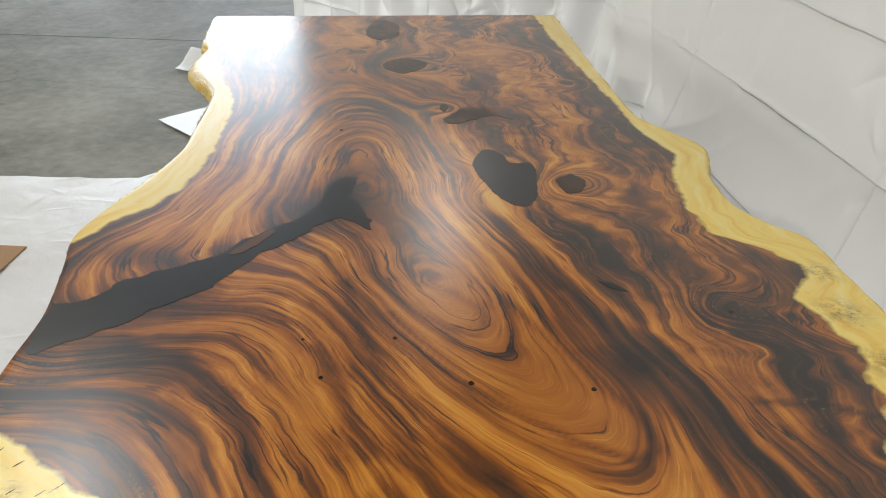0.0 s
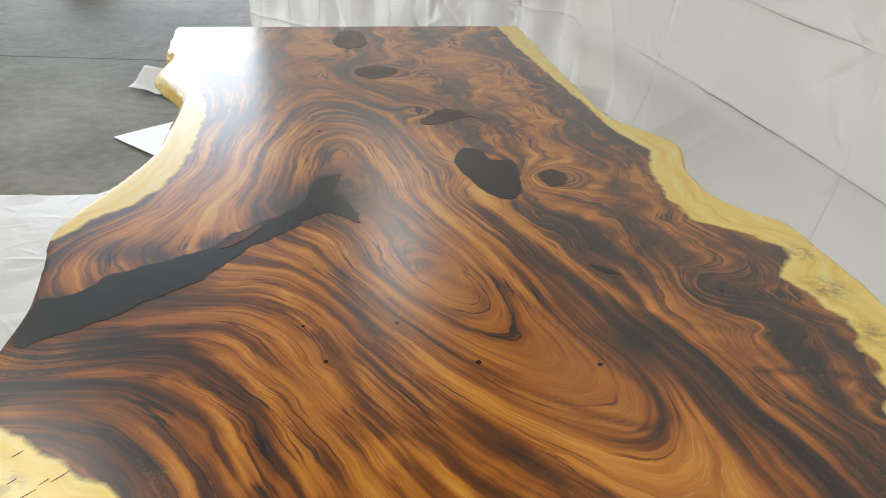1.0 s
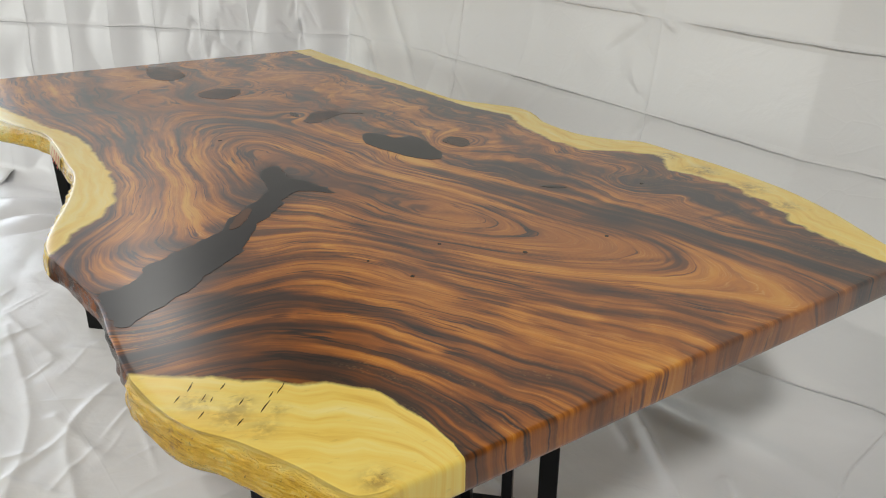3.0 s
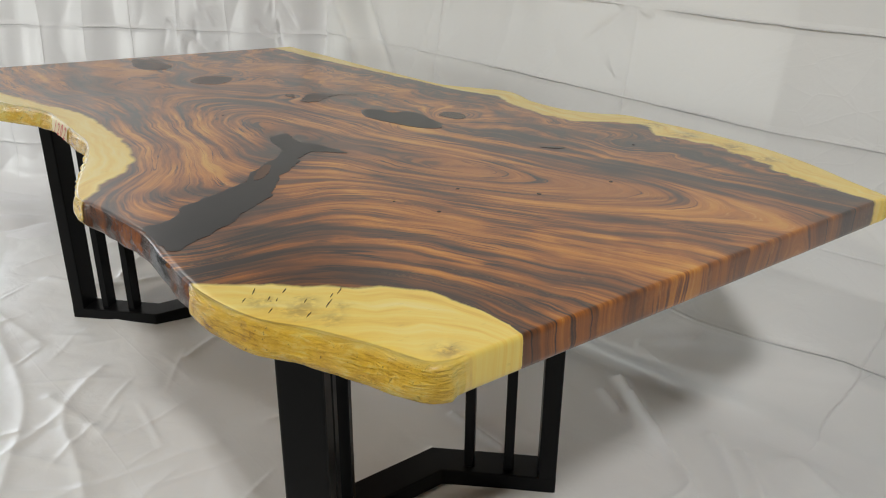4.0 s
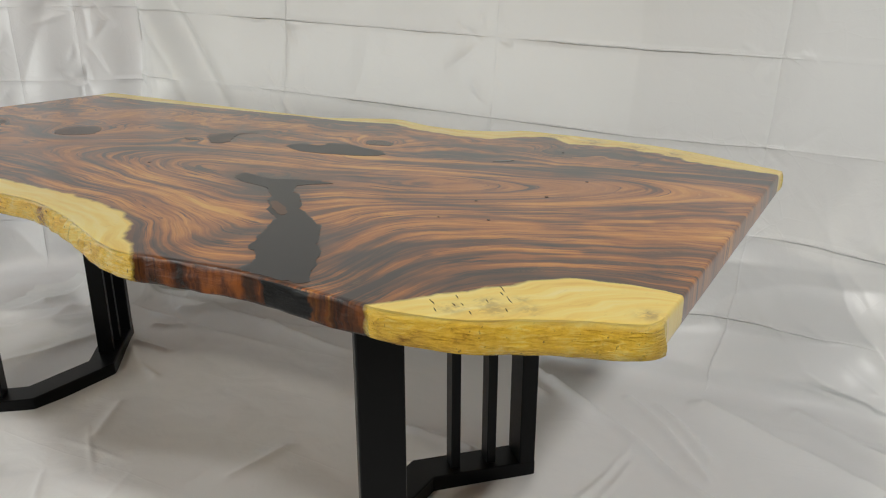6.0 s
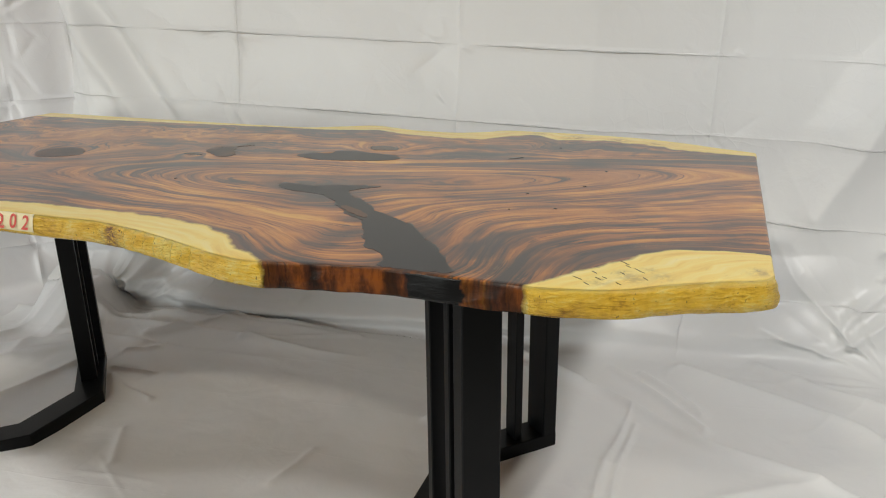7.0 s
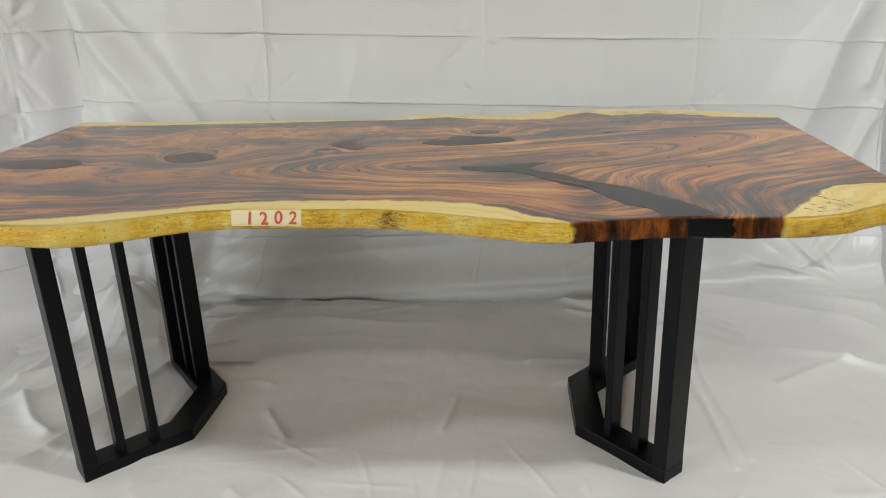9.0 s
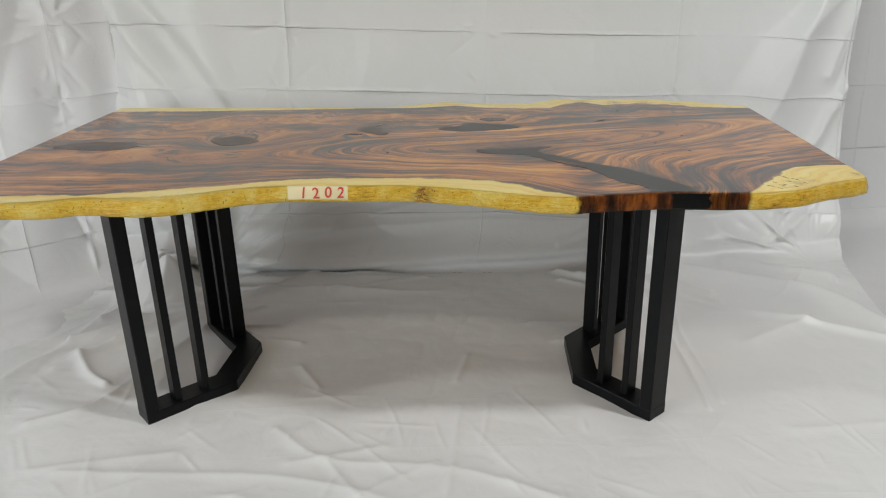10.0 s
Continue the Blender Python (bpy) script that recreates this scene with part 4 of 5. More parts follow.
def build_tape(slab):
    """The masking tape with the slab's number, stuck along the natural edge."""
    near, far_end = 2.122, 1.972
    length = near - far_end

    def on_edge(s, d):
        """A point s along the tape and d down over the edge's round, and the way out from the wood there."""
        y = near - s
        border = Vector((float(np.interp(y, LEFT[:, 1], LEFT[:, 0])), y))
        slope = (float(np.interp(y + 0.02, LEFT[:, 1], LEFT[:, 0])) - float(np.interp(y - 0.02, LEFT[:, 1], LEFT[:, 0]))) / 0.04
        out = Vector((-1.0, slope)).normalized()
        steps = [(0.0, 0.0)] + LIVE_STEPS
        far, low, left = 0.0, 0.0, d
        n = Vector((out.x, out.y, 0.3)).normalized()
        for (a0, b0), (a1, b1) in zip(steps[:-1], steps[1:]):
            size = math.hypot(a1 - a0, b1 - b0)
            f = min(1.0, left / size)
            far, low, left = a0 + (a1 - a0) * f, b0 + (b1 - b0) * f, left - size * f
            if left <= 0:
                break
        q = border + out * (far * 1.04)
        return Vector((q.x, q.y, TOP - low)) - TABLE, n
    nu, nv = 24, 10
    verts, faces = [], []
    for lift in (0.0018,):
        for i in range(nu + 1):
            for j in range(nv + 1):
                p, n = on_edge(length * i / nu, 0.003 + 0.036 * j / nv)
                verts.append(p + n * lift)
    w = nv + 1
    for i in range(nu):
        for j in range(nv):
            faces.append((i * w + j, i * w + j + 1, (i + 1) * w + j + 1, (i + 1) * w + j))
    tape = mesh_object("tape_label", verts, faces, TAPE, slab, smooth=True)
    tagged(tape, "strip of cream masking tape marked 1202 in red")
    for k, mark in enumerate("1202"):
        curve = bpy.data.curves.new("digit", "FONT")
        curve.body, curve.size, curve.offset = mark, 0.032, 0.0005
        flat = new("digit", curve)
        raw = bpy.data.meshes.new_from_object(flat.evaluated_get(bpy.context.evaluated_depsgraph_get()))
        bpy.data.objects.remove(flat)
        bm = bmesh.new()
        bm.from_mesh(raw)
        xs = [q.co.x for q in bm.verts]
        x0 = (min(xs) + max(xs)) / 2
        lean = (0.10, -0.08, 0.05, 0.12)[k]
        p, n = on_edge(0.040 + 0.031 * k, 0.0215 + 0.0012 * math.sin(k * 2.1))
        level = Vector((n.y, -n.x, 0.0)).normalized()
        if level.y > 0:
            level = -level
        rise = n.cross(level)
        if rise.z < 0:
            rise = -rise
        for q in bm.verts:
            q.co = p + n * 0.0032 + level * (q.co.x - x0 + lean * (q.co.y - 0.010)) * 1.15 + rise * (q.co.y - 0.0105) * 1.2
        part("digit", bm, INK, tape)


table = tagged(new("dining_table"), "live-edge wooden slab dining table on two black steel bases", "table")
table.location = TABLE
slab = build_slab(table)
build_inlays(slab)
leg_base(table, (-0.142, 1.422), 9.0)
leg_base(table, (-0.358, 2.453), 186.5)
build_tape(slab)


# ---- the white cloths ----
def ridge(d, width):
    return np.exp(-np.abs(d) / width)


def press_folds(u, v, gap_u, gap_v, u0, v0, seed, size):
    """Sharp creases left by folding, on a grid, some standing out and some in."""
    h = np.zeros_like(u)
    for c, c0, gap, other, key in ((u, u0, gap_u, v, 1), (v, v0, gap_v, u, 2)):
        k = np.round((c - c0) / gap)
        d = c - c0 - k * gap + 0.006 * value_noise(other * 3, k * 7.3, seed + key)
        sign = np.where(np.sin(k * 12.9898 + seed) > 0, 1.0, 0.6)
        strength = 0.6 + 0.4 * value_noise(other * 2.2, k * 5.1, seed + key + 5)
        h += sign * strength * size * (ridge(d, 0.005) + 0.30 * ridge(d, 0.030))
    return h


def sheet(name, position, nu, nv, u1, v1, label, material):
    """A cloth from a function of (u, v) giving points; v runs from the hem on the floor up the wall."""
    u, v = np.meshgrid(np.linspace(0, u1, nu + 1), np.linspace(0, v1, nv + 1), indexing="ij")
    p = position(u.ravel(), v.ravel())
    p, height = p[:, :3], p[:, 3]
    i, j = np.meshgrid(np.arange(nu), np.arange(nv), indexing="ij")
    a = (i * (nv + 1) + j).ravel()
    faces = np.stack([a, a + 1, a + nv + 2, a + nv + 1], axis=1)
    data = bpy.data.meshes.new(name)
    data.vertices.add(len(p))
    data.vertices.foreach_set("co", p.astype(np.float32).ravel())
    data.loops.add(faces.size)
    data.loops.foreach_set("vertex_index", faces.astype(np.int32).ravel())
    data.polygons.add(len(faces))
    data.polygons.foreach_set("loop_start", np.arange(0, faces.size, 4, dtype=np.int32))
    data.polygons.foreach_set("use_smooth", np.ones(len(faces), dtype=bool))
    data.update(calc_edges=True)
    data.materials.append(material)
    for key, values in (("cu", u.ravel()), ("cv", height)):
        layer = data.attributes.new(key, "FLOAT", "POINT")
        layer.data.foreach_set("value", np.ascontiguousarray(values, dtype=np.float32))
    ob = new(name, data)
    return tagged(ob, label, "cloth", group="backdrop cloths")


FOLDS, WALL_FOLDS = [], []


def wall_fold(size, width, *line):
    """A fold of the hanging cloth; the line runs through places given along the wall and up it."""
    WALL_FOLDS.append((line, size, width))


def fold(size, width, *line):
    """A soft fold of the cloth on the floor, with a crisp crest along the line."""
    FOLDS.append((line, size * (0.55 if line[0][0] < -0.4 and size < 0.02 else 1.25), width))


fold(0.017, 0.011, (0.60, 1.50), (0.537, 1.348), (0.461, 1.121), (0.364, 0.955), (0.317, 0.818), (0.290, 0.657), (0.245, 0.50), (0.205, 0.349))
fold(0.026, 0.026, (0.70, 1.02), (0.675, 0.924), (0.633, 0.775), (0.600, 0.613), (0.527, 0.474), (0.30, 0.33))
fold(0.012, 0.010, (0.632, 1.206), (0.547, 1.061), (0.461, 0.953), (0.402, 0.882))
fold(0.013, 0.011, (0.635, 1.118), (0.561, 0.999), (0.477, 0.903))
fold(0.012, 0.022, (0.10, 0.800), (0.190, 0.700), (0.270, 0.590))
fold(0.006, 0.007, (0.438, 1.098), (0.091, 1.072), (-0.334, 1.000))
fold(0.005, 0.006, (0.360, 1.065), (0.091, 1.035), (-0.287, 0.960))
fold(0.010, 0.010, (0.564, 1.412), (0.521, 1.266))
fold(0.020, 0.022, (0.82, 0.80), (0.76, 0.62), (0.70, 0.40))
fold(0.018, 0.011, (0.225, 2.790), (0.316, 2.697), (0.379, 2.562), (0.410, 2.435))
fold(0.015, 0.010, (0.155, 2.727), (0.241, 2.636), (0.375, 2.490))
fold(0.008, 0.006, (0.261, 2.397), (0.360, 2.211), (0.463, 2.041))
fold(0.014, 0.014, (-0.275, 2.996), (-0.139, 2.911), (-0.025, 2.789))
fold(0.016, 0.014, (-0.769, 2.962), (-0.669, 2.861), (-0.479, 2.811), (-0.30, 2.77), (-0.097, 2.730))
fold(0.016, 0.014, (-0.143, 3.143), (-0.029, 3.118), (0.124, 3.069))
fold(0.018, 0.016, (-0.56, 3.23), (-0.481, 3.212), (-0.343, 3.158), (-0.10, 3.16), (0.052, 3.181))
fold(0.016, 0.014, (-0.403, 3.069), (-0.252, 2.967), (-0.056, 2.807))
fold(0.006, 0.010, (-0.681, 2.496), (-0.522, 2.538))
fold(0.005, 0.010, (-0.155, 1.758), (-0.315, 1.770))
fold(0.005, 0.010, (-0.311, 2.299), (-0.435, 2.181))
fold(0.007, 0.010, (-0.45, 1.73), (-1.30, 1.63))
fold(0.007, 0.010, (-0.78, 2.03), (-1.00, 1.80))
fold(0.010, 0.014, (-0.41, 0.78), (-0.30, 0.45))
fold(0.008, 0.012, (-0.96, 2.82), (-0.81, 2.48))
fold(0.009, 0.012, (-0.95, 2.73), (-0.86, 2.15), (-0.91, 1.76))
fold(0.009, 0.012, (-0.80, 2.13), (-0.69, 1.89))
fold(0.008, 0.010, (-0.90, 1.90), (-0.73, 1.74))
fold(0.010, 0.012, (-0.66, 2.23), (-0.77, 2.03), (-0.75, 1.65), (-0.85, 1.30))
fold(0.008, 0.010, (-1.10, 2.50), (-0.95, 2.20), (-1.20, 1.90))
fold(0.008, 0.010, (-1.30, 2.90), (-1.15, 2.60))
fold(0.014, 0.008, (0.111, 1.573), (0.131, 1.478), (0.146, 1.391))
fold(0.012, 0.007, (-0.002, 1.468), (0.022, 1.397))
fold(0.010, 0.007, (0.522, 1.484), (0.503, 1.401))
fold(0.009, 0.008, (0.020, 2.674), (0.078, 2.601))
fold(0.009, 0.007, (-0.083, 2.609), (-0.049, 2.486))
fold(0.009, 0.008, (-0.119, 2.580), (-0.157, 2.477), (-0.168, 2.359))
fold(0.018, 0.013, (-0.306, 3.154), (-0.201, 3.055), (-0.062, 2.945), (0.000, 2.845))
fold(0.016, 0.013, (-0.478, 3.099), (-0.359, 3.025), (-0.209, 2.938))
fold(0.014, 0.013, (-0.369, 3.082), (-0.486, 2.959), (-0.535, 2.871))
wall_fold(0.034, 0.030, (0.30, 0.70), (0.36, 0.58), (0.42, 0.46), (0.50, 0.36))
wall_fold(0.030, 0.022, (0.34, 0.28), (0.42, 0.21), (0.51, 0.13), (0.62, 0.06))
wall_fold(0.026, 0.020, (0.40, 0.32), (0.50, 0.22), (0.58, 0.14))
wall_fold(0.014, 0.010, (0.46, 0.30), (0.50, 0.27))
wall_fold(0.014, 0.010, (0.52, 0.21), (0.57, 0.17))
wall_fold(0.040, 0.055, (0.38, 1.25), (0.50, 0.95), (0.56, 0.74), (0.61, 0.62), (0.70, 0.45))
wall_fold(0.030, 0.040, (0.28, 1.10), (0.34, 0.90), (0.38, 0.75))
wall_fold(0.024, 0.014, (3.05, 0.15), (2.95, 0.135), (2.65, 0.115), (2.30, 0.10))
wall_fold(0.030, 0.045, (2.98, 0.24), (2.75, 0.22), (2.45, 0.21))
wall_fold(0.012, 0.012, (2.30, 0.24), (2.10, 0.28))
wall_fold(0.012, 0.012, (1.50, 0.12), (1.38, 0.17))
BASE_LINE = [(-0.1, 0.98), (0.22, 0.95), (0.40, 0.92), (0.60, 0.895), (0.80, 0.86), (0.96, 0.81), (1.20, 0.745), (1.40, 0.69), (1.75, 0.625), (1.95, 0.575), (2.25, 0.487), (2.48, 0.425), (2.85, 0.350), (3.27, 0.25)]
# where the cloth hangs from, seen from above
TOP_LINE = [(-0.1, 1.26), (0.22, 1.16), (0.96, 0.93), (1.40, 0.735), (1.95, 0.615), (2.48, 0.480), (2.85, 0.360), (3.27, 0.25)]


def sweep(floor_len, v, bend):
    """Along the cloth: how far over the floor, and how high up the wall, with a rounded bend between."""
    arc = bend * math.pi / 2
    a = np.clip((v - floor_len) / arc, 0, 1) * math.pi / 2
    flat = np.minimum(v, floor_len) + bend * np.sin(a)
    rise = bend * (1 - np.cos(a)) + np.maximum(0, v - floor_len - arc)
    return flat, rise, a


def stars(u, v, gap_u, gap_v, u0, v0, seed):
    """Short sharp creases that fan out from where the fold lines cross."""
    rng = np.random.RandomState(seed)
    h = np.zeros_like(u)
    for i in range(-6, 3):
        for j in range(-2, 4):
            cu, cv = u0 + i * gap_u, v0 + j * gap_v
            for _ in range(5):
                turn, size = rng.uniform(0, 2 * math.pi), rng.uniform(0.05, 0.20)
                su, sv = cu + rng.uniform(-0.05, 0.05), cv + rng.uniform(-0.03, 0.03)
                high = rng.choice([-1, 1]) * rng.uniform(0.004, 0.009)
                if not -0.3 < cu < 3.4:
                    continue
                du, dv = u - su, v - sv
                t = du * math.cos(turn) + dv * math.sin(turn)
                d = -du * math.sin(turn) + dv * math.cos(turn)
                near = (t > 0) & (t < size) & (np.abs(d) < 0.05)
                h[near] += high * ridge(d[near], 0.010) * np.sin(math.pi * t[near] / size)
    return h


def billow(x, y, seed):
    """Rounded folds between sharp valleys."""
    return np.abs(value_noise(x, y, seed))


def crinkles(x, y):
    """Short crisp creases, strewn over the loose cloth on the open floor."""
    rng = np.random.RandomState(71)
    h = np.zeros_like(x)
    for _ in range(140):
        cx, cy = rng.uniform(-1.9, -0.5), rng.uniform(0.1, 3.2)
        turn, size, width = rng.normal(0.5, 0.75), rng.uniform(0.08, 0.34), rng.uniform(0.005, 0.010)
        high, bow = rng.uniform(0.002, 0.0048), rng.uniform(-0.5, 0.5)
        box = np.where((np.abs(x - cx) < 0.36) & (np.abs(y - cy) < 0.36))[0]
        dx, dy = x[box] - cx, y[box] - cy
        t, d = dx * math.cos(turn) + dy * math.sin(turn), -dx * math.sin(turn) + dy * math.cos(turn)
        d = d - bow * (t * t - t * size)
        along_it = np.clip(t / size, 0, 1)
        h[box] += high * np.sin(math.pi * along_it) * np.exp(-(np.abs(d) / width) ** 1.3)
    return h


def main_cloth(u, v):
    """u: along the table; v: from the front hem to the wall's top."""
    front = -3.3
    slant = np.clip((v - 1.0) / 2.8, 0, 1)
    y = 0.22 + u * (0.935 + 0.065 * slant) + 0.08 * np.exp(-u / 0.35) + 0.34 * (u / 3.14) ** 4 * np.clip((v - 1.85) / 0.25, 0, 1) * np.clip((3.3 - v) / 0.6, 0, 1)
    foot = np.interp(y, *zip(*BASE_LINE))
    bend = 0.04
    flat, rise, a = sweep(foot - bend - front, v, bend)
    wall = np.clip(rise / 0.10, 0, 1)
    lean = 0.20 * (1 - np.exp(-rise / 0.45)) + 0.04 * rise + (np.interp(y, *zip(*TOP_LINE)) - foot) * (1 - np.exp(-rise / 0.22))
    x = front + flat + lean
    crumple = fractal(u * 2.2, v * 2.2, 21, 5)
    tilt = 0.048 * (u - 1.75) * np.clip(rise / 0.3, 0, 1)
    upper = np.clip((rise - 0.35) / 0.2, 0, 1)
    h_wall = upper * (press_folds(u, rise - tilt, 0.80, 0.25, 2.42, 0.73, 3, 0.0045) + 0.8 * stars(u, rise - tilt, 0.80, 0.25, 2.42, 0.73, 6)) + 0.012 * value_noise(u * 1.6, rise * 0.9, 8)
    h_wall += 0.008 * billow(u * 2.1 + rise, rise * 3.0 - u, 82) + 0.003 * billow(u * 8.0 - 3 * rise, rise * 7.0, 84)
    # soft upright drapes towards the free edge, hanging from the top
    h_wall += 0.010 * np.clip((0.95 - u) / 0.95, 0, 1) * np.sin(u * 21 + 1.6 * rise + 2 * value_noise(u * 2, rise * 1.2, 87))
    pull = y - np.interp(rise, (0.6, 0.85, 1.1, 1.4), (2.86, 3.02, 3.20, 3.38))
    h_wall += 0.012 * np.clip((u - 2.55) / 0.5, 0, 1) * np.sin(u * 24 - 1.2 * rise) - 0.040 * np.exp(-(pull / 0.05) ** 2) + 0.030 * np.exp(-((pull - 0.10) / 0.05) ** 2)
    # a broad slanting drape where the cloth is drawn forward towards its free edge
    slope = np.interp(rise, (0.0, 0.3, 0.5, 0.72, 0.93, 1.10, 1.6, 2.2), (0.95, 0.89, 0.83, 0.75, 0.62, 0.45, 0.10, -0.3)) - y
    step = np.clip((slope + 0.06) / 0.17, 0, 1)
    h_wall += 0.050 * step * step * (3 - 2 * step) * np.exp(-np.maximum(0, slope - 0.11) / 0.25)
    for line, size, width in WALL_FOLDS:
        curve = smooth_curve(line, 6 * len(line))
        low, high = curve.min(axis=0) - 4 * width, curve.max(axis=0) + 4 * width
        box = np.where((y > low[0]) & (y < high[0]) & (rise > max(low[1], 0.001)) & (rise < high[1]))[0]
        gap = along(curve, np.stack([y[box], rise[box]], axis=1))
        h_wall[box] += size * np.exp(-(gap / width) ** 1.5)
    h_floor = 0.25 * press_folds(u, v, 0.80, 0.84, 2.44, 0.2, 5, 0.003) + 0.005 * (1 + crumple) + 0.006 * billow(u * 3.0 + 0.8 * v, v * 3.6, 33) + 0.003 * billow(u * 9.0, v * 8.0 + u, 35)
    # gathered folds on the floor along the wall's foot
    d = foot - x
    near = np.exp(-(np.maximum(d, 0) / 0.40) ** 2)
    big = np.exp(-((y - 0.80) / 0.50) ** 2) * np.exp(-((x - 0.70) / 0.42) ** 2)
    far = np.exp(-((y - 3.0) / 0.42) ** 2) * np.exp(-((x + 0.10) / 0.45) ** 2)
    pleat = billow(u * 2.4 + 2.2 * v, v * 6.5 - 1.6 * u, 40)
    pleat2 = billow(u * 7.0 - 2.2 * v, v * 4.5 + 2.5 * u, 50)
    h_floor += 0.004 * near * pleat + 0.006 * big * pleat + 0.012 * far * (pleat2 + 0.4 * pleat)
    spots = np.stack([x, y], axis=1)
    drape = np.zeros_like(u)
    for line, size, width in FOLDS:
        curve = smooth_curve(line, 5 * len(line))
        reach = 6 * width
        low, high = curve.min(axis=0) - reach, curve.max(axis=0) + reach
        near_by = np.where((x > low[0]) & (x < high[0]) & (y > low[1]) & (y < high[1]))[0]
        gap = along(curve, spots[near_by]) + 0.0
        drape[near_by] += size * (0.60 * np.exp(-((gap / width) ** 1.4)) + 0.40 * np.exp(-(gap / (2.0 * width)) ** 2))
    h_floor += drape + 0.75 * crinkles(x, y)
    # a bunch of cloth pushed together in the far corner
    bunch = np.exp(-(np.hypot((x - 0.17) / 0.16, (y - 3.09) / 0.13)) ** 4)
    h_floor += bunch * (0.13 + 0.025 * billow(x * 7 + 2 * y, y * 16 - 2 * x, 131) + 0.014 * np.sin(62 * y + 14 * x + 3 * value_noise(x * 6, y * 6, 132)))
    # tension folds that fan out from the two corners, over the floor and up the wall
    dv = v - (foot - bend - front)
    for yc, wide, tall, seed in ((3.02, 0.75, 0.050, 141), (0.42, 0.55, 0.030, 151)):
        r, turn = np.hypot(y - yc, dv), np.arctan2(dv, y - yc)
        fan = (1 - np.abs(value_noise(turn * 3.0 + 0.35 * np.sin(r * 5), r * 0.6, seed))) ** 3 + 0.35 * (1 - np.abs(value_noise(turn * 6.5, r * 1.0, seed + 1))) ** 3
        fan = fan * np.exp(-(r / wide) ** 2) * np.clip(r / 0.15, 0, 1)
        h_floor += 0.25 * tall * fan
        h_wall += 0.9 * tall * fan
    # slack rolls of cloth along the foot of the wall
    for k in range(4):
        h_floor += (0.030 - 0.004 * k) * ridge((d - 0.05 - 0.085 * k - 0.06 * value_noise(u * 1.7 + 4 * k, u * 0, 95 + k)) * 1.0, 0.022) * np.clip(0.5 + value_noise(u * 2.3, u * 0 + k, 98), 0, 1) * np.clip((y - 1.9) / 0.4, 0, 1)
        h_wall += 0.012 * ridge(rise - 0.10 - 0.10 * k - 0.05 * value_noise(u * 1.4 + 3 * k, u * 0, 105 + k), 0.025) * np.clip(0.4 + value_noise(u * 1.9, u * 0 + k, 108), 0, 1)
    h_wall += 0.07 * np.exp(-((rise - 0.16) / 0.20) ** 2) * (billow(u * 1.6, rise * 6.0 + 0.8 * u, 44) - 0.2)
    clear = 1 - np.exp(-(np.minimum(np.hypot(x + 0.13, y - 1.30), np.hypot(x + 0.34, y - 2.58)) / 0.20) ** 4)
    z = 0.012 + rise + np.where(wall < 1, h_floor * (1 - wall) * (0.40 + 0.60 * clear), 0)
    x = x - h_wall * wall
    sag = (0.85 + 0.18 * value_noise(u * 1.1, u * 0, 121)) * np.clip((u - 0.6) / 0.9, 0, 1) * np.clip((2.75 - u) / 0.4, 0, 1)
    x = x - 0.090 * sag * np.exp(-((rise - 0.075 - 0.02 * value_noise(u * 2.0, u * 0, 122)) / 0.045) ** 2) * (rise > 0)
    return np.stack([x, y + 0.01 * crumple * (1 - wall), np.maximum(z, 0.006), dv - 0.023 - tilt], axis=1)


def corner_cloth(u, v):
    """u: along the slanting end wall, from its inner corner outwards; v: from the hem on the floor to the top."""
    dx, dy = -0.76, 0.65
    bend = 0.08
    flat, rise, a = sweep(0.84 - bend, v, bend)
    out = 0.84 - flat
    wall = np.clip(rise / 0.1, 0, 1)
    h = press_folds(u, rise, 0.235, 0.28, 0.1, 0.78, 13, 0.006) + 2.2 * stars(u, rise, 0.47, 0.28, 0.1, 0.78, 16) + 1.6 * stars(u, rise, 0.36, 0.20, 0.2, 0.70, 17) + 0.014 * value_noise(u * 4.2, rise * 0.8, 18) + 0.009 * np.sin(u * 27 + value_noise(u * 2, rise * 1.5, 4) * 2)
    h += 0.022 * billow(u * 5 + 2 * rise, rise * 3 - 2 * u, 19)
    slack = 0.004 * (1 + fractal(u * 3, v * 3, 61, 4)) + 0.05 * billow(u * 4 + v, v * 6, 66) * np.exp(-((v - 0.5) / 0.3) ** 2)
    n = out + h * wall - 0.06 * (1 - np.exp(-rise / 0.5)) - 0.02 * rise
    x = 0.40 + dx * (u - 0.35) - 0.65 * n
    y = 3.28 + dy * (u - 0.35) - 0.76 * n
    return np.stack([x, y, 0.0045 + rise + slack * (1 - wall), v - 0.806], axis=1)


def side_cloth(u, v):
    """The cloth past the main one's free edge; the shade there is in its grey tint."""
    dx, dy = 0.30, -0.954
    bend = 0.10
    flat, rise, a = sweep(1.6 - bend, v, bend)
    out = 1.6 - flat
    wall = np.clip(rise / 0.1, 0, 1)
    h = press_folds(u, rise, 0.40, 0.30, 0.2, 0.66, 23, 0.004) + 0.03 * value_noise(u * 2.4, rise * 0.7, 28)
    slack = 0.004 * (1 + fractal(u * 3, v * 3, 71, 4))
    n = out + h * wall - 0.1 * (1 - np.exp(-rise / 0.5))
    x = 1.42 + dx * (u - 0.30) - 0.954 * n
    y = 0.40 + dy * (u - 0.30) - 0.30 * n
    return np.stack([x, y, 0.0035 + rise + slack * (1 - wall) * 0.3, v - 1.56], axis=1)


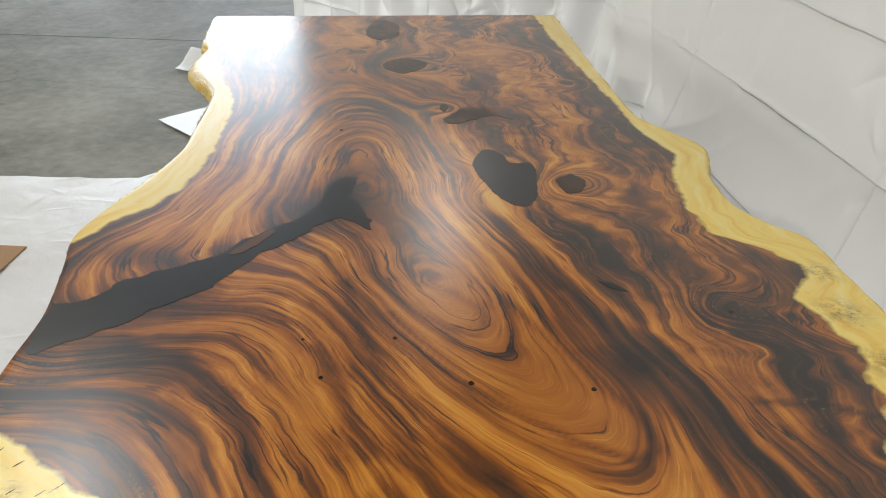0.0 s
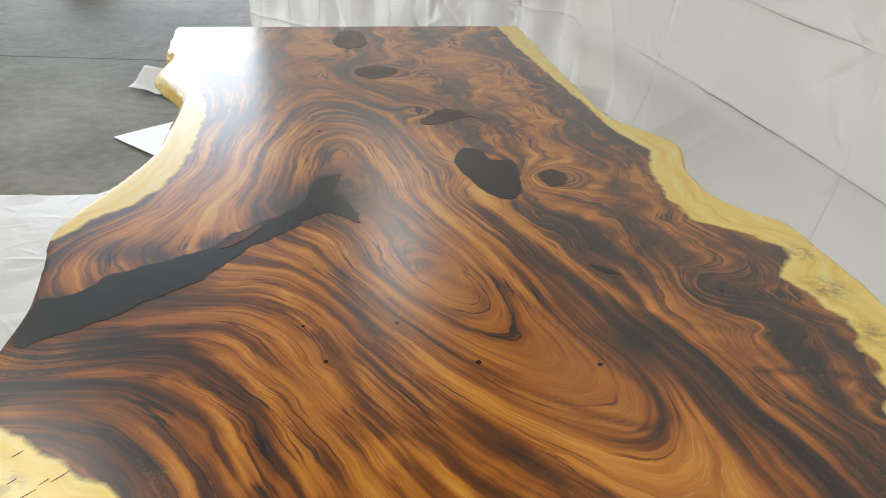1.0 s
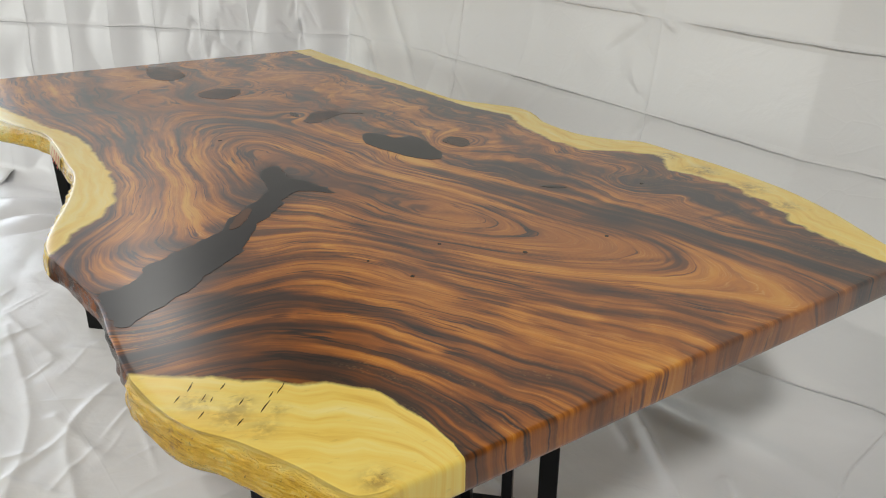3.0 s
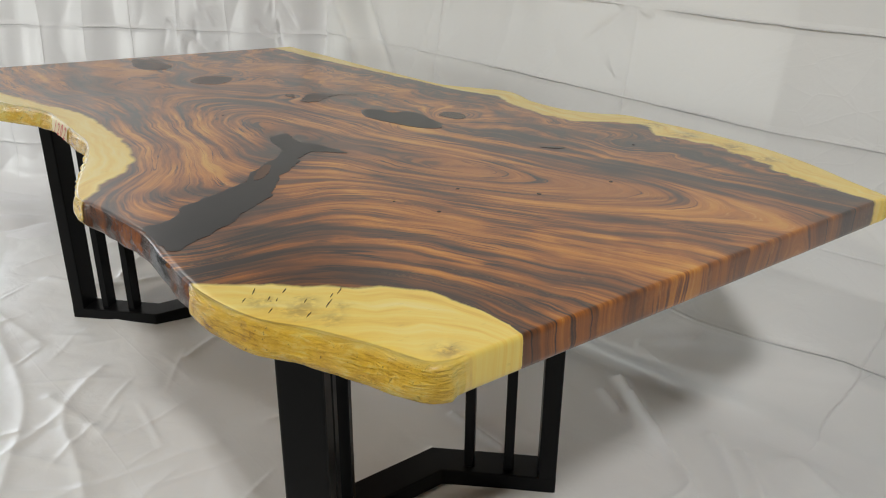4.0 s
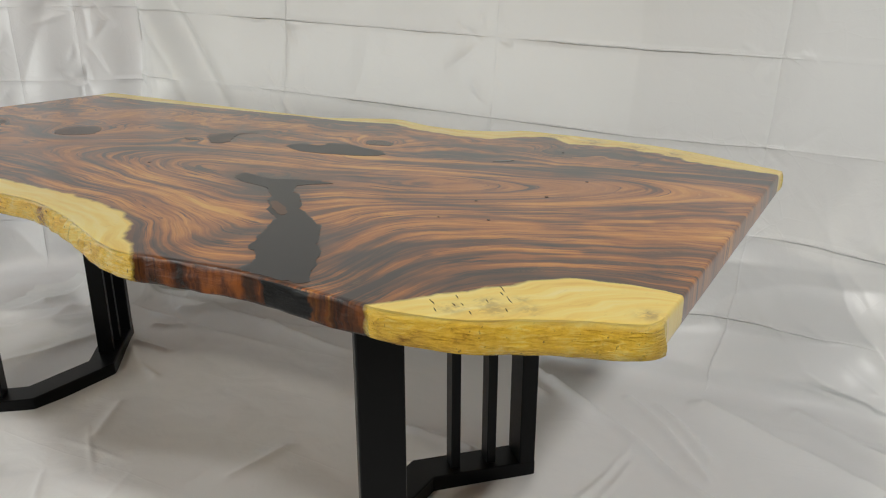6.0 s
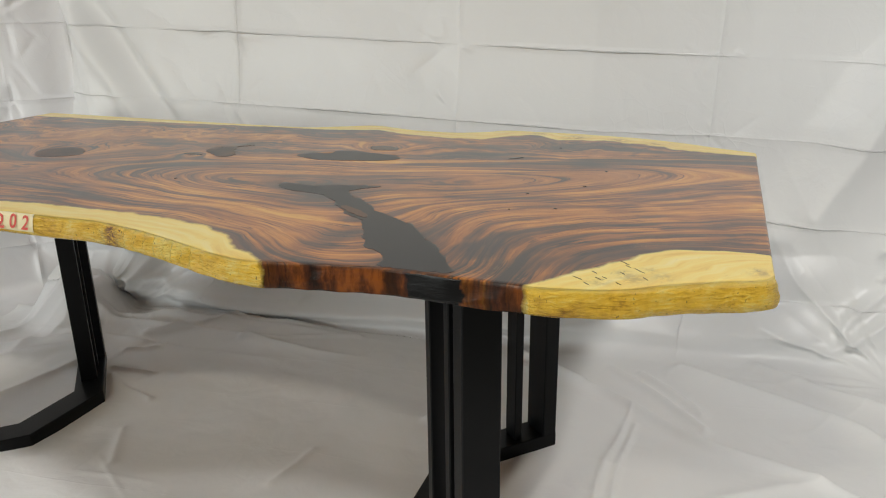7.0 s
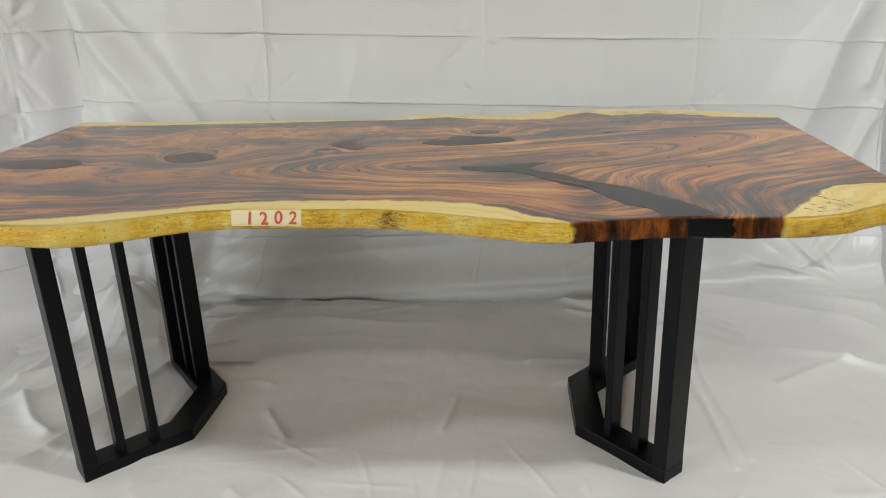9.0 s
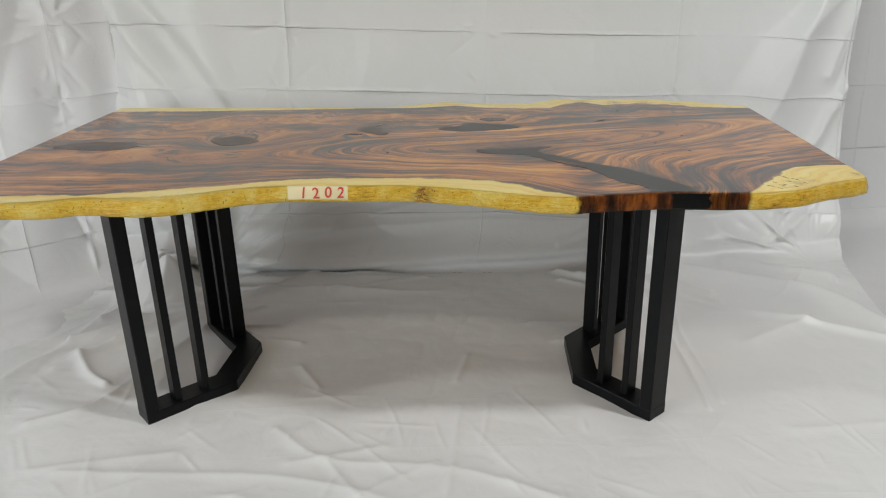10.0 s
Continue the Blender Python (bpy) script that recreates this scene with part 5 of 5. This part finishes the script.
sheet("backdrop_cloth", main_cloth, 540, 1180, 3.14, 6.9, "creased white muslin backdrop sweeping from wall over floor", CLOTH)
sheet("backdrop_cloth", corner_cloth, 300, 340, 2.34, 2.72, "white muslin backdrop hung up with a grid of creases", CLOTH_END)
sheet("backdrop_cloth", side_cloth, 160, 260, 2.4, 4.0, "muslin backdrop hanging past the main cloth's free edge, shade put into its grey", CLOTH_SHADED)


# ---- on the floor ----
def cloth_scrap(x, y, turn):
    u, v = np.meshgrid(np.linspace(0, 1, 40), np.linspace(0, 1, 24), indexing="ij")
    u, v = u.ravel(), v.ravel()
    px, py = (u - 0.5) * 0.95, (v - 0.5) * 0.55 * (0.55 + 0.45 * u) + 0.03 * value_noise(u * 7, v * 0, 94)
    h = 0.006 + 0.11 * np.exp(-((v - 0.55) / 0.28) ** 2) * (0.4 + 0.6 * np.abs(value_noise(u * 3, v * 2, 90))) + 0.012 * np.abs(fractal(u * 6, v * 6, 91, 3))
    c, s = math.cos(radians(turn)), math.sin(radians(turn))
    p = np.stack([px * c - py * s, px * s + py * c, h], axis=1)
    faces = [(i * 24 + j, i * 24 + j + 1, (i + 1) * 24 + j + 1, (i + 1) * 24 + j) for i in range(39) for j in range(23)]
    ob = mesh_object("cloth_scrap", p, faces, CLOTH, None, (x, y, 0.0), smooth=True)
    thick = ob.modifiers.new("thickness", "SOLIDIFY")
    thick.thickness = 0.002
    tagged(ob, "crumpled white cloth end lying on the concrete floor", "cloth")


def card_sheet(x, y, turn):
    bm = box_bm(0.55, 0.40, 0.006, pose(0, 0, 0.012), 0.002, 1)
    ob = part("cardboard_sheet", bm, CARD, None)
    ob.matrix_basis = pose(x, y, 0.012, 0, 0, turn)
    tagged(ob, "flat brown cardboard sheet lying on the white cloth", "cardboard")


def cart_wheel(x, y, r):
    top = tagged(new("trolley_wheel"), "black rubber wheel of a trolley on the concrete floor", "wheel")
    top.matrix_basis = pose(x, y, r, 90, 0, 60)
    bm = bmesh.new()
    n, m = 40, 12
    rows = []
    for i in range(n):
        t = 2 * math.pi * i / n
        ring = []
        for j in range(m):
            q = 2 * math.pi * j / m
            rr = r - 0.09 + 0.09 * math.copysign(abs(math.cos(q)) ** 0.6, math.cos(q))
            ring.append(bm.verts.new((rr * math.cos(t), rr * math.sin(t), 0.09 * math.copysign(abs(math.sin(q)) ** 0.6, math.sin(q)))))
        rows.append(ring)
    for i in range(n):
        for j in range(m):
            bm.faces.new((rows[i][j], rows[(i + 1) % n][j], rows[(i + 1) % n][(j + 1) % m], rows[i][(j + 1) % m]))
    bmesh.ops.recalc_face_normals(bm, faces=bm.faces)
    part("tyre", bm, RUBBER, top)
    bm = bmesh.new()
    bmesh.ops.create_cone(bm, cap_ends=True, segments=32, radius1=r - 0.15, radius2=r - 0.16, depth=0.10)
    part("hub", bm, DOOR_PAINT, top)


cloth_scrap(-1.42, 4.74, -25)
card_sheet(-1.87, 2.40, 0)
cart_wheel(-3.45, 8.05, 0.30)
